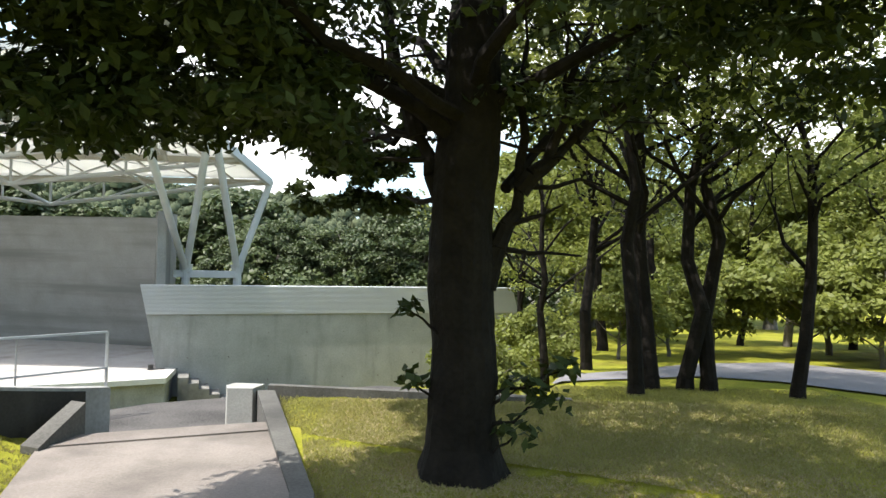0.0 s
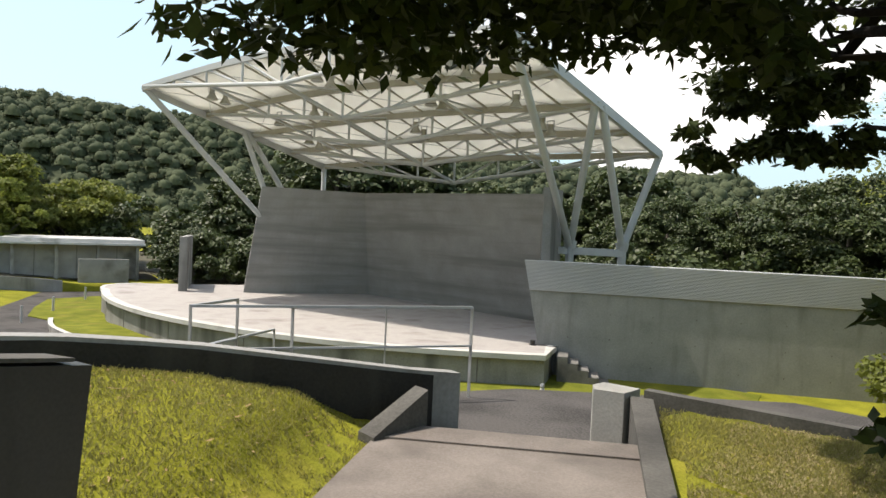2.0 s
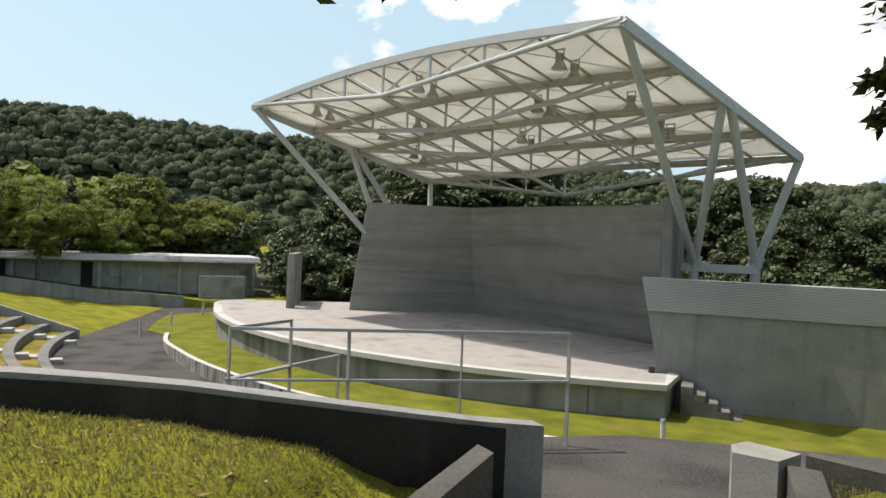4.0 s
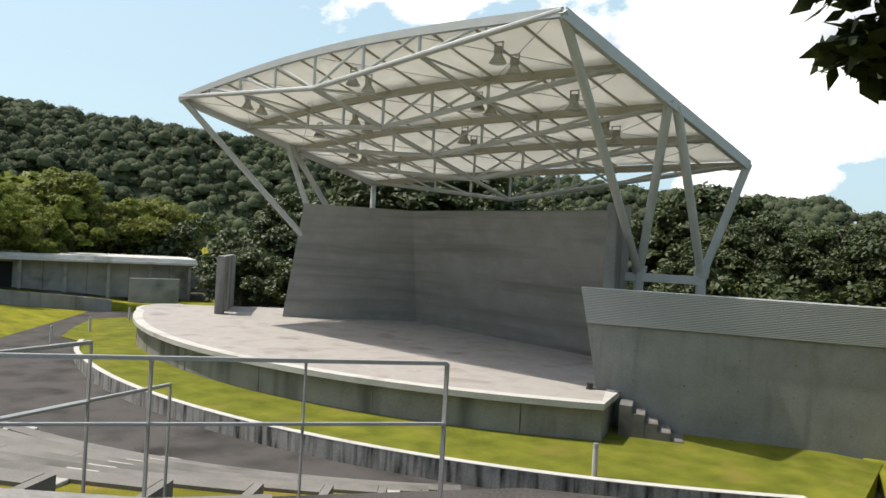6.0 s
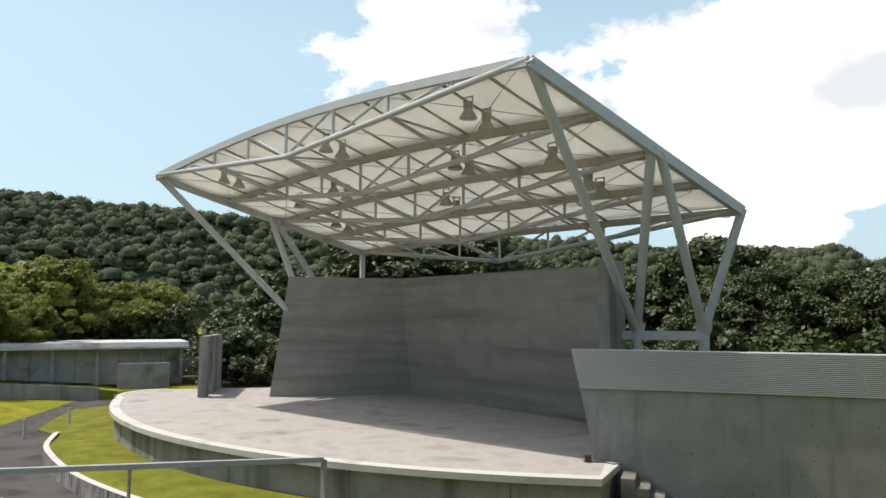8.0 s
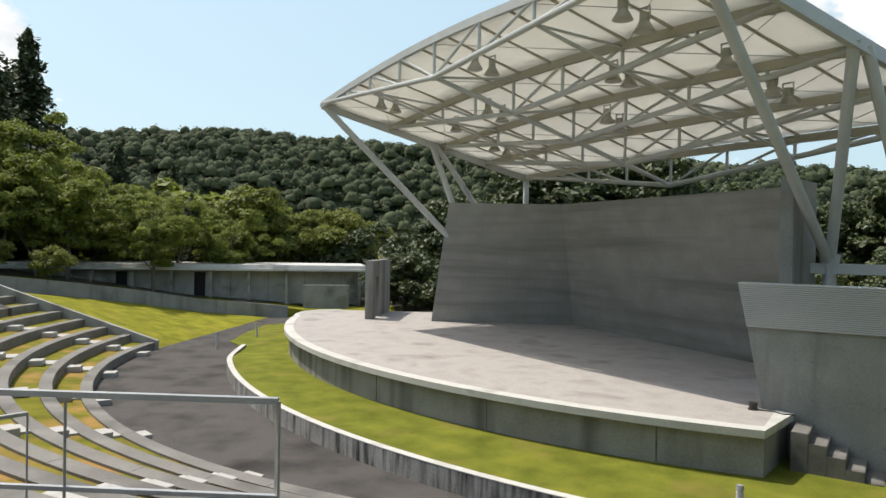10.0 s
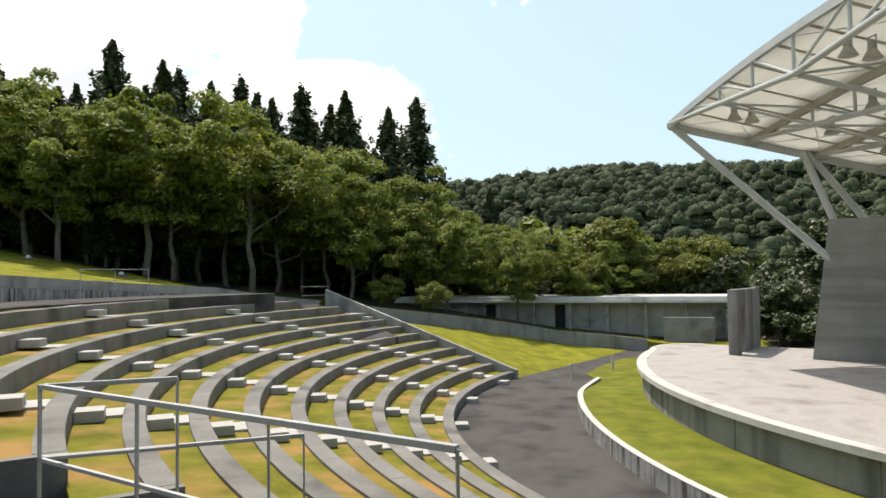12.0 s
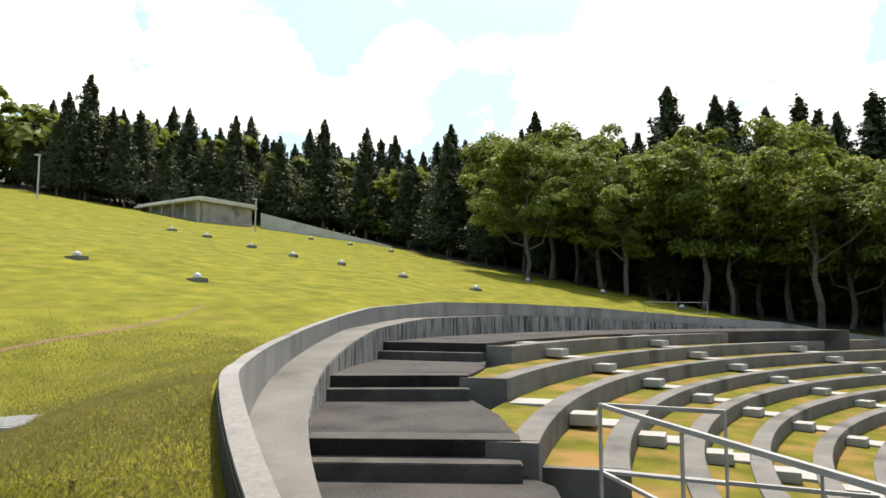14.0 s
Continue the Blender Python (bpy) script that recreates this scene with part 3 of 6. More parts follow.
def build_shell():
    """The leaning back wall of the stage: a wing on one side, the long wall and its end fin."""
    sh = empty("stage_back_wall", (-20, 28, STAGE_Z))
    inv = Matrix.Translation((20, -28, -STAGE_Z))
    low = [(-24.85, 24.25), (-21.0, 28.8), (-10.6, 26.2)]
    top = [(-24.33, 24.73, 3.56), (-20.25, 27.2, 3.46), (-10.0, 24.3, 3.37)]

    def slab(name, a, b, ta, tb, thick, mat, label=""):
        d = Vector((b[0] - a[0], b[1] - a[1], 0)).normalized()
        nrm = Vector((-d.y, d.x, 0)) * thick
        bm = bmesh.new()
        # a twisted, ruled face, with a shallow groove at each pour line
        pa, pb, qa, qb = Vector((*a, STAGE_Z - 0.3)), Vector((*b, STAGE_Z - 0.3)), Vector(ta), Vector(tb)
        levels = [0.0]
        for g in (0.25, 0.46, 0.67, 0.88):
            levels += [g - 0.002, g - 0.0019, g + 0.0019, g + 0.002]
        levels.append(1.0)
        grid = []
        for j, t in enumerate(levels):
            cut = nrm * (0.035 if (j - 1) % 4 in (1, 2) and 0 < j < len(levels) - 1 else 0.0)
            row = [pa.lerp(pb, i / 24).lerp(qa.lerp(qb, i / 24), t) for i in range(25)]
            grid.append(([bm.verts.new(p + cut) for p in row], [bm.verts.new(p + nrm) for p in row]))
        for (f0, k0), (f1, k1) in zip(grid, grid[1:]):
            for i in range(24):
                bm.faces.new((f0[i], f0[i + 1], f1[i + 1], f1[i]))
                bm.faces.new((k0[i + 1], k0[i], k1[i], k1[i + 1]))
            bm.faces.new((f0[0], f1[0], k1[0], k0[0]))
            bm.faces.new((f0[24], k0[24], k1[24], f1[24]))
        f1, k1 = grid[-1]
        for i in range(24):
            bm.faces.new((f1[i], f1[i + 1], k1[i + 1], k1[i]))
        bmesh.ops.transform(bm, matrix=inv, verts=bm.verts[:])
        return part(name, bm, mat, sh, label)
    slab("wing_wall", low[0], low[1], top[0], top[1], 0.35, M["concrete_shell"], "leaning smooth grey concrete wing")
    slab("long_wall", low[1], low[2], top[1], top[2], 0.35, M["concrete_shell"], "leaning smooth grey concrete wall")
    bm = bmesh.new()
    prism(bm, [(-10.5, 25.2), (-9.98, 24.15), (-9.74, 24.32), (-10.1, 26.2)], FLOOR_Z, 3.6)
    bmesh.ops.transform(bm, matrix=inv, verts=bm.verts[:])
    part("end_fin", bm, M["concrete"], sh, "pale grey upright end of the wall")
    tagged(sh, "tall leaning grey concrete back wall of the stage", "stage wall")


build_shell()


def build_side_wall():
    """The long low wall with corrugated cladding beside the stage."""
    w = empty("side_wall", (-8.9, 21.4, LAWN_Z))
    inv = Matrix.Translation((8.9, -21.4, -LAWN_Z))
    a, b = Vector((-9.16, 21.0, 0)), Vector((2.6, 25.3, 0))
    d = (b - a).normalized()
    n = Vector((-d.y, d.x, 0))
    length = (b - a).length

    def panel(z0, z1, s0a, s0b, s1, off, thick, mat, name, label, end=0.0):
        bm = bmesh.new()
        f = [a + d * s0a - n * off + Vector((0, 0, z0)), a + d * s1 - n * off + Vector((0, 0, z0)), a + d * (s1 - end) - n * off + Vector((0, 0, z1)), a + d * s0b - n * off + Vector((0, 0, z1))]
        k = [p + n * thick for p in f]
        vs = [bm.verts.new(p) for p in f + k]
        for q in ((0, 1, 2, 3), (7, 6, 5, 4), (0, 4, 5, 1), (1, 5, 6, 2), (2, 6, 7, 3), (3, 7, 4, 0)):
            bm.faces.new([vs[i] for i in q])
        bmesh.ops.transform(bm, matrix=inv, verts=bm.verts[:])
        return part(name, bm, mat, w, label)
    panel(FLOOR_Z, 0.25, 0.75, 0.19, length + 0.5, 0.0, 0.4, M["wall_concrete"], "concrete_wall", "cast concrete wall with streaks and tie holes", 0.3)
    # corrugated cladding: horizontal ridges
    bm = bmesh.new()
    rows = 22
    z0, z1 = 0.25, 1.15
    prev = None
    for i in range(rows * 2 + 1):
        t = i / (rows * 2)
        z = z0 + (z1 - z0) * t
        off = 0.045 + (0.014 if i % 2 else 0.0)
        left = a + d * (0.19 * (1 - t)) - n * off + Vector((0, 0, z))
        right = a + d * (length + 0.2 - 0.25 * t) - n * off + Vector((0, 0, z))
        cur = (bm.verts.new(left), bm.verts.new(right), bm.verts.new(right + n * 0.45), bm.verts.new(left + n * 0.45))
        if prev:
            for k in range(4):
                bm.faces.new((prev[k], prev[(k + 1) % 4], cur[(k + 1) % 4], cur[k]))
        prev = cur
    bm.faces.new(prev)
    bmesh.ops.transform(bm, matrix=inv, verts=bm.verts[:])
    part("cladding", bm, M["cladding"], w, "ribbed pale metal cladding")
    for i in range(9):
        for z in (-0.35, -1.1, -1.85):
            p = a + d * (1.4 + i * 1.22) + Vector((0, 0, z)) - n * 0.004
            bm = bmesh.new()
            bmesh.ops.create_cone(bm, cap_ends=True, segments=8, radius1=0.022, radius2=0.022, depth=0.012, matrix=inv @ Matrix.Translation(p) @ n.to_track_quat("Z", "Y").to_matrix().to_4x4())
            part("tie_hole", bm, M["concrete_dark"], w)
    tagged(w, "long concrete wall topped with ribbed metal cladding", "wall")
    # stair beside the stage
    s = empty("side_stair", (-7.9, 21.3, LAWN_Z))
    for i in range(5):
        bm = bmesh.new()
        lo, hi = a + d * (1.15 + 0.3 * i), a + d * (1.45 + 0.3 * i)
        top = STAGE_Z - 0.18 * (i + 1) + 0.03
        box(bm, (0, -0.95, LAWN_Z - 0.1), (0.3, -0.02, top), Matrix.Translation(lo) @ Matrix.Rotation(math.atan2(d.y, d.x), 4, "Z"), 0.01)
        bmesh.ops.transform(bm, matrix=Matrix.Translation((7.9, -21.3, -LAWN_Z)), verts=bm.verts[:])
        part("tread", bm, M["concrete_dark"], s)
    tagged(s, "short concrete stair down from stage to lawn", "stair")


build_side_wall()


def build_fin():
    """The upright concrete slab with a doorway at the back of the stage deck."""
    f = empty("concrete_fin", (-26.78, 22.2, STAGE_Z), 138)
    for name, lo, hi in (("near_post", (0, -0.36, 0), (0.55, 0, 2.47)), ("far_panel", (1.25, -0.34, 0), (4.0, -0.02, 2.47)), ("lintel", (0.55, -0.36, 1.75), (1.25, 0, 2.47))):
        bm = bmesh.new()
        box(bm, lo, hi, None, 0.012)
        part(name, bm, M["concrete"], f)
    tagged(f, "tall concrete slab with a narrow doorway on the stage edge", "concrete slab")


build_fin()

# ---------------------------------------------------------------- canopy
CL, CF, CR, CB = Vector((-26.53, 19.95, 7.38)), Vector((-9.1, 19.08, 7.68)), Vector((-6.85, 27.2, 5.06)), Vector((-24.82, 29.51, 4.99))
CENTRE = (-17.0, 23.5, STAGE_Z)


def canopy_point(u, v, drop=0.0):
    """u across from the far corner, v from front to rear."""
    p = CL.lerp(CF, u).lerp(CB.lerp(CR, u), v)
    arch = 0.5 * math.sin(math.pi * u) * (1 - 0.75 * v)
    return p + Vector((0, 0, arch - drop))


def belly(u, v):
    """Lower chord of a cross truss: straight down to the middle node."""
    a, b = canopy_point(0, v), canopy_point(1, v)
    mid = canopy_point(0.48, v, 1.2 - 0.1 * v)
    return a.lerp(mid, u / 0.48) if u <= 0.48 else mid.lerp(b, (u - 0.48) / 0.52)


def build_canopy():
    c = empty("stage_canopy", CENTRE)
    inv = Matrix.Translation(-Vector(CENTRE))

    def put(name, bm, mat, label="", smooth=False):
        bmesh.ops.transform(bm, matrix=inv, verts=bm.verts[:])
        return part(name, bm, mat, c, label, smooth)
    # membrane in bays between the purlins
    stations = (0.0, 0.3, 0.55, 0.78, 1.0)
    for k in range(4):
        bm = bmesh.new()
        nu, nv = 24, 4
        grid = []
        for i in range(nu + 1):
            row = []
            for j in range(nv + 1):
                v = stations[k] + (stations[k + 1] - stations[k]) * j / nv
                sag = 0.07 * math.sin(math.pi * j / nv)
                row.append(bm.verts.new(canopy_point(i / nu, v, -0.08 + sag)))
            grid.append(row)
        for i in range(nu):
            for j in range(nv):
                bm.faces.new((grid[i][j], grid[i + 1][j], grid[i + 1][j + 1], grid[i][j + 1]))
        bmesh.ops.solidify(bm, geom=bm.faces[:], thickness=0.01)
        put("membrane_bay", bm, M["membrane"], "taut off-white membrane", True)
    for k, v in enumerate(stations):
        bm = bmesh.new()
        rings = []
        for i in range(17):
            c0 = canopy_point(i / 16, v, 0.06)
            rings.append([bm.verts.new(c0 + Vector((0, y * 0.065, z * 0.115))) for y, z in ((-1, -1), (1, -1), (1, 1), (-1, 1))])
        for p, q in zip(rings, rings[1:]):
            for i in range(4):
                bm.faces.new((p[i], p[(i + 1) % 4], q[(i + 1) % 4], q[i]))
        bm.faces.new(rings[0])
        bm.faces.new(rings[-1][::-1])
        put("purlin", bm, M["paint" if k == 0 else "purlin"])
    for k in range(13):
        u = k / 12
        bm = bmesh.new()
        if k in (0, 12):
            bar(bm, canopy_point(u, 0, 0.06), canopy_point(u, 1, 0.06), 0.16, 0.3)
        else:
            p = [canopy_point(u, j / 6, 0.0) for j in range(7)]
            for a, b in zip(p, p[1:]):
                bar(bm, a, b, 0.05, 0.07)
            bmesh.ops.remove_doubles(bm, verts=bm.verts[:], dist=0.012)
        put("edge_beam" if k in (0, 12) else "rafter", bm, M["paint" if k in (0, 12) else "purlin"])
    # cross trusses with a straight-sided belly
    for v in stations:
        bm = bmesh.new()
        rod(bm, belly(0.0, v), belly(0.48, v), 0.085, sides=10)
        rod(bm, belly(0.48, v), belly(1.0, v), 0.085, sides=10)
        put("lower_chord", bm, M["paint"])
        us = [0.12, 0.24, 0.36, 0.48, 0.61, 0.74, 0.87]
        for i, u in enumerate(us):
            bm = bmesh.new()
            rod(bm, belly(u, v), canopy_point(u, v, 0.1), 0.05, sides=8)
            put("strut", bm, M["paint"])
            if u <= 0.48 and i > 0:
                bm = bmesh.new()
                rod(bm, belly(u, v), canopy_point(us[i - 1], v, 0.1), 0.045, sides=8)
                put("diagonal", bm, M["paint"])
            if u >= 0.48 and i < len(us) - 1:
                bm = bmesh.new()
                rod(bm, belly(u, v), canopy_point(us[i + 1], v, 0.1), 0.045, sides=8)
                put("diagonal", bm, M["paint"])
    vs = stations
    for u in (0.24, 0.48, 0.74):
        for v0, v1 in zip(vs, vs[1:]):
            bm = bmesh.new()
            rod(bm, belly(u, v0), belly(u, v1), 0.075 if u == 0.48 else 0.045, sides=8)
            put("long_chord", bm, M["paint"])
            bm = bmesh.new()
            rod(bm, belly(u, v0), canopy_point(u, v1, 0.1), 0.04, sides=8)
            put("diagonal", bm, M["paint"])
    # thin tension wires in the outer bays
    for v0, v1 in zip(vs, vs[1:]):
        for u0, u1 in ((0.02, 0.24), (0.24, 0.02), (0.74, 0.98), (0.98, 0.74), (0.24, 0.48), (0.48, 0.74)):
            bm = bmesh.new()
            rod(bm, canopy_point(u0, v0, 0.22), canopy_point(u1, v1, 0.22), 0.012, sides=5)
            put("tension_wire", bm, M["steel"])
    # legs
    n1, n2 = Vector((-9.66, 26.03, 1.5)), Vector((-7.92, 26.72, 1.5))
    legs = [(canopy_point(1, 0.0), n1), (canopy_point(1, 0.51), n1), (canopy_point(1, 0.55), n2), (canopy_point(1, 1.0), n2)]
    legs += [(canopy_point(0, 0.0), Vector((-24.2, 25.3, 1.6))), (canopy_point(0, 0.5), Vector((-24.2, 25.7, 1.6))),
             (canopy_point(0, 0.52), Vector((-24.4, 27.9, 1.6))), (canopy_point(0, 1.0), Vector((-24.6, 29.3, 1.6)))]
    for a, b in legs:
        bm = bmesh.new()
        rod(bm, a, b, 0.13, 0.13, 14)
        put("leg", bm, M["paint"], smooth=False)
    for n in (n1, n2):
        bm = bmesh.new()
        rod(bm, n + Vector((0, 0, -0.05)), n + Vector((0, 0, 0.25)), 0.2, 0.26, 12)
        rod(bm, n + Vector((0, 0, -3.8)), n + Vector((0, 0, -0.02)), 0.16, 0.16, 12)
        put("leg_base", bm, M["paint"])
    bm = bmesh.new()
    bar(bm, n1 + Vector((-0.9, -0.3, -0.12)), n2 + Vector((0.1, 0, -0.12)), 0.3, 0.26)
    put("tie_beam", bm, M["paint"])
    for n in (Vector((-24.2, 25.5, 0)), Vector((-24.4, 27.9, 0)), Vector((-24.6, 29.3, 0))):
        bm = bmesh.new()
        rod(bm, (n.x, n.y, FLOOR_Z), (n.x, n.y, 1.75), 0.2, 0.2, 12)
        put("leg_base", bm, M["paint"])
    tagged(c, "pale steel truss canopy with translucent membrane over the stage", "canopy")


build_canopy()


def build_floodlight():
    f = empty("floodlight", (0, 0, 0))
    bm = bmesh.new()
    for p in ((-0.13, 0, -0.32), (0.13, 0, -0.32)):
        bar(bm, p, (p[0], 0, -0.02), 0.03, 0.03)
    bar(bm, (-0.145, 0, -0.02), (0.145, 0, -0.02), 0.03, 0.03)
    part("yoke", bm, M["steel"], f)
    bm = bmesh.new()
    bmesh.ops.create_cone(bm, cap_ends=True, segments=20, radius1=0.24, radius2=0.11, depth=0.22, matrix=Matrix.Translation((0, 0, -0.46)))
    bmesh.ops.create_cone(bm, cap_ends=True, segments=16, radius1=0.11, radius2=0.1, depth=0.22, matrix=Matrix.Translation((0, 0, -0.25)))
    part("housing", bm, M["purlin"], f)
    bm = bmesh.new()
    bmesh.ops.create_cone(bm, cap_ends=True, segments=20, radius1=0.21, radius2=0.21, depth=0.012, matrix=Matrix.Translation((0, 0, -0.576)))
    part("lens", bm, M["lamp_glass"], f)
    tagged(f, "pale bell-shaped floodlight hanging under the canopy", "floodlight", "canopy floodlights")
    return f


flood = build_floodlight()
spots = [(0.86, 0.08), (0.86, 0.15), (0.19, 0.09), (0.2, 0.14), (0.52, 0.1), (0.53, 0.15), (0.7, 0.34), (0.71, 0.38), (0.88, 0.38), (0.87, 0.57), (0.87, 0.63), (0.56, 0.56), (0.55, 0.63), (0.21, 0.57), (0.21, 0.63), (0.23, 0.37), (0.37, 0.34), (0.37, 0.4)]
flood.matrix_basis = Matrix.Translation(canopy_point(*spots[0], 0.16))
for u, v in spots[1:]:
    copy_thing(flood, Matrix.Translation(canopy_point(u, v, 0.16)))

# ---------------------------------------------------------------- ring wall with its inner ledge
WALL_A0, WALL_A1 = -206.0, -25.2


def wall_section(a):
    t = wall_top(a)
    return [(RING_R, t - 1.7), (RING_R, t), (RING_R - 0.15, t), (RING_R - 0.15, t - 1.7)]


bm = bmesh.new()
arc_block(bm, RING, wall_section, WALL_A0, WALL_A1, 150)
tagged(part("wall_ring", bm, M["ring_concrete"]), "curved grey concrete retaining wall round the seating bowl", "retaining wall", kind="structure")


# thin near-black skin: staining and the outer side's shade as colour
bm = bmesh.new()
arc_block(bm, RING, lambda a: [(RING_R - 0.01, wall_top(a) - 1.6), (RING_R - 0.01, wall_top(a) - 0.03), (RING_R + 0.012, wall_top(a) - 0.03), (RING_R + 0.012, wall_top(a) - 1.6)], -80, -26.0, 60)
tagged(part("wall_ring_outer_face", bm, M["concrete_black"]), "stained outer concrete face of the curved wall with shade in its colour", "wall face", kind="structure")
ledge_z = table([(-140, 0.85), (-120, 1.3), (-100, 1.62), (-90, 1.66), (-74, 1.6), (-63, 1.38), (-55, 1.06), (-47, 0.77), (-39, 0.42), (-30, 0.02)])


bm = bmesh.new()
arc_block(bm, RING, lambda a: [(RING_R - 0.14, ledge_z(a) - 1.6), (RING_R - 0.14, ledge_z(a)), (RING_R - 0.82, ledge_z(a)), (RING_R - 0.82, ledge_z(a) - 1.6)], -140, -30, 100)
tagged(part("ledge", bm, M["bench"]), "flat weathered concrete ledge inside the curved wall", "ledge", kind="structure")
bm = bmesh.new()
arc_block(bm, RING, lambda a: [(RING_R - 0.81, ledge_z(a) - 1.3), (RING_R - 0.81, ledge_z(a) - 0.02), (RING_R - 0.83, ledge_z(a) - 0.02), (RING_R - 0.83, ledge_z(a) - 1.3)], -140, -42, 100)
tagged(part("ledge_face", bm, M["concrete_stained"]), "black-streaked concrete face below the curved ledge", "wall face", kind="structure")

# ---------------------------------------------------------------- seat rows


def row_radius(k):
    return ROW_R + ROW_STEP * (k - 1)


def row_top(k):
    return FLOOR_Z + ROW_RISE * k + max(k - 9, 0) * 0.05


NEAR_END = {10: -64.2, 11: -71.6, 12: -78.6}


def near_end(k):
    return NEAR_END.get(k, -50.0 - 1.9 * (k - 1))


FAR_END = {10: -126.0, 11: -122.0, 12: -112.0}
for k in range(1, 13):
    r, z, a0, a1 = row_radius(k), row_top(k), FAR_END.get(k, -128.4), near_end(k)
    bench = empty("bench_row", polar(SEATS, r, -96, z - ROW_RISE))
    inv = Matrix.Translation(-bench.location)
    n = 5
    for i in range(n):
        bm = bmesh.new()
        b0, b1 = a0 + (a1 - a0) * i / n, a0 + (a1 - a0) * (i + 1) / n
        gap = 0.02
        arc_block(bm, SEATS, [(r, z - 0.5), (r, z - 0.012), (r + 0.012, z), (r + 0.32, z), (r + 0.32, z - 0.5)], b0 + gap, b1 - gap, 14)
        bmesh.ops.transform(bm, matrix=inv, verts=bm.verts[:])
        part("bench_block", bm, M["bench"], bench)
    bm = bmesh.new()
    arc_block(bm, SEATS, [(r, z - 0.6), (r, z - 0.004), (r + ROW_STEP + 0.03, z - 0.004), (r + ROW_STEP + 0.03, z - 0.6)], a1, a1 + 7.0 / r, 2)
    bmesh.ops.transform(bm, matrix=inv, verts=bm.verts[:])
    part("end_block", bm, M["bench"], bench)
    tagged(bench, "curved grey concrete bench set into the grass terrace", "bench", "curved bench rows")
    # grass strip behind the bench
    bm = bmesh.new()
    arc_block(bm, SEATS, [(r + 0.3, z - 0.6), (r + 0.3, z - 0.05), (r + ROW_STEP + 0.02, z - 0.015), (r + ROW_STEP + 0.02, z - 0.6)], a0, a1, 60)
    tagged(part("terrace_grass", bm, M["terrace_lawn"]), "narrow strip of dry mown grass behind a bench", "grass strip", kind="structure")

# radial steps: a block before each bench and a slab behind it


def build_step_block():
    bm = bmesh.new()
    box(bm, (-0.26, -0.2, -0.02), (0.2, 0.2, 0.15), None, 0.008)
    ob = part("step_block", bm, M["block"])
    return tagged(ob, "small pale concrete step block before a bench", "step", "terrace step blocks")


def build_slab():
    bm = bmesh.new()
    box(bm, (-0.34, -0.3, -0.03), (0.34, 0.3, 0.02), None, 0.006)
    ob = part("paving_slab", bm, M["block"])
    return tagged(ob, "pale square concrete paving slab in the grass", "paving slab", "terrace paving slabs")


first_block, first_slab = build_step_block(), build_slab()
used = [False, False]
rng = random.Random(7)
for k in range(1, 13):
    for j in range(-4, 5):
        a = -96 + 1.2 * (k - 1) + 13.6 * j
        if not FAR_END.get(k, -128.4) + 1 < a < near_end(k) - 1:
            continue
        r, z = row_radius(k), row_top(k)
        turn = pose(0, 0, 0, 0, 0, a + 90 + rng.uniform(-1.5, 1.5))
        for i, (ob, p) in enumerate(((first_block, polar(SEATS, r - 0.21, a, z - ROW_RISE)), (first_slab, polar(SEATS, r + 0.6, a, z - 0.02)))):
            m = Matrix.Translation(p) @ turn
            if used[i]:
                copy_thing(ob, m)
            else:
                ob.matrix_basis = m
                used[i] = True

# sloping coping along the far row ends and the grass triangle beyond
bm = bmesh.new()
d = polar((0, 0), 1, -128.4)
side = Vector((-d.y, d.x, 0)) * -0.12
p0, p1 = polar(SEATS, ROW_R - 0.1, -128.5), polar(SEATS, row_radius(12), -128.5)
z0, z1 = row_top(1) - 0.25, row_top(12) + 0.1
prism(bm, [p0, p1, p1 + side * 1.4, p0 + side * 1.4], [z0 - 0.6, z1 - 1.2, z1 - 1.2, z0 - 0.6], [z0 + 0.32, z1, z1, z0 + 0.32])
tagged(part("row_end_coping", bm, M["coping"]), "sloping concrete coping closing the bench rows", "coping", kind="structure")

verts, faces, m_, n_ = [], [], 14, 20
for i in range(n_ + 1):
    t = i / n_
    inner = p0.lerp(p1, t) + side * 1.5
    zi = z0 - 0.08 + (z1 - z0 - 0.12) * t
    a = -203 + (203 - 150) * t
    outer = polar(RING, RING_R - 0.2, a)
    zo = max(wall_top(a) - 0.75, FLOOR_Z + 0.02)
    for j in range(m_ + 1):
        s = j / m_
        q = inner.lerp(outer, s)
        verts.append((q.x, q.y, zi * (1 - s) + zo * s))
for i in range(n_):
    for j in range(m_):
        b = i * (m_ + 1) + j
        faces.append((b, b + 1, b + m_ + 2, b + m_ + 1))
tagged(mesh_object("slope_grass", verts, faces, M["lawn"], smooth=True), "sloping lawn triangle between bench rows and curved wall", "lawn", kind="structure")
# ground behind the upper rows, up to the ledge
bm = bmesh.new()
arc_block(bm, RING, lambda a: [(12.0, -3.0), (12.0, -0.9), (RING_R - 0.9, min(ledge_z(a) - 0.45, row_top(12) - 0.02)), (RING_R - 0.9, -3.0)], -152, -96, 50)
tagged(part("terrace_walk", bm, M["asphalt"]), "dark asphalt walk behind the upper benches", "walkway", kind="structure")

# ---------------------------------------------------------------- landing, stair along the wall


def stair_block(name, outline, z, label):
    bm = bmesh.new()
    prism(bm, outline, -3.0, z)
    bmesh.ops.triangulate(bm, faces=[f for f in bm.faces if len(f.verts) > 4])
    return tagged(part(name, bm, M["asphalt"]), label, "landing", kind="structure")


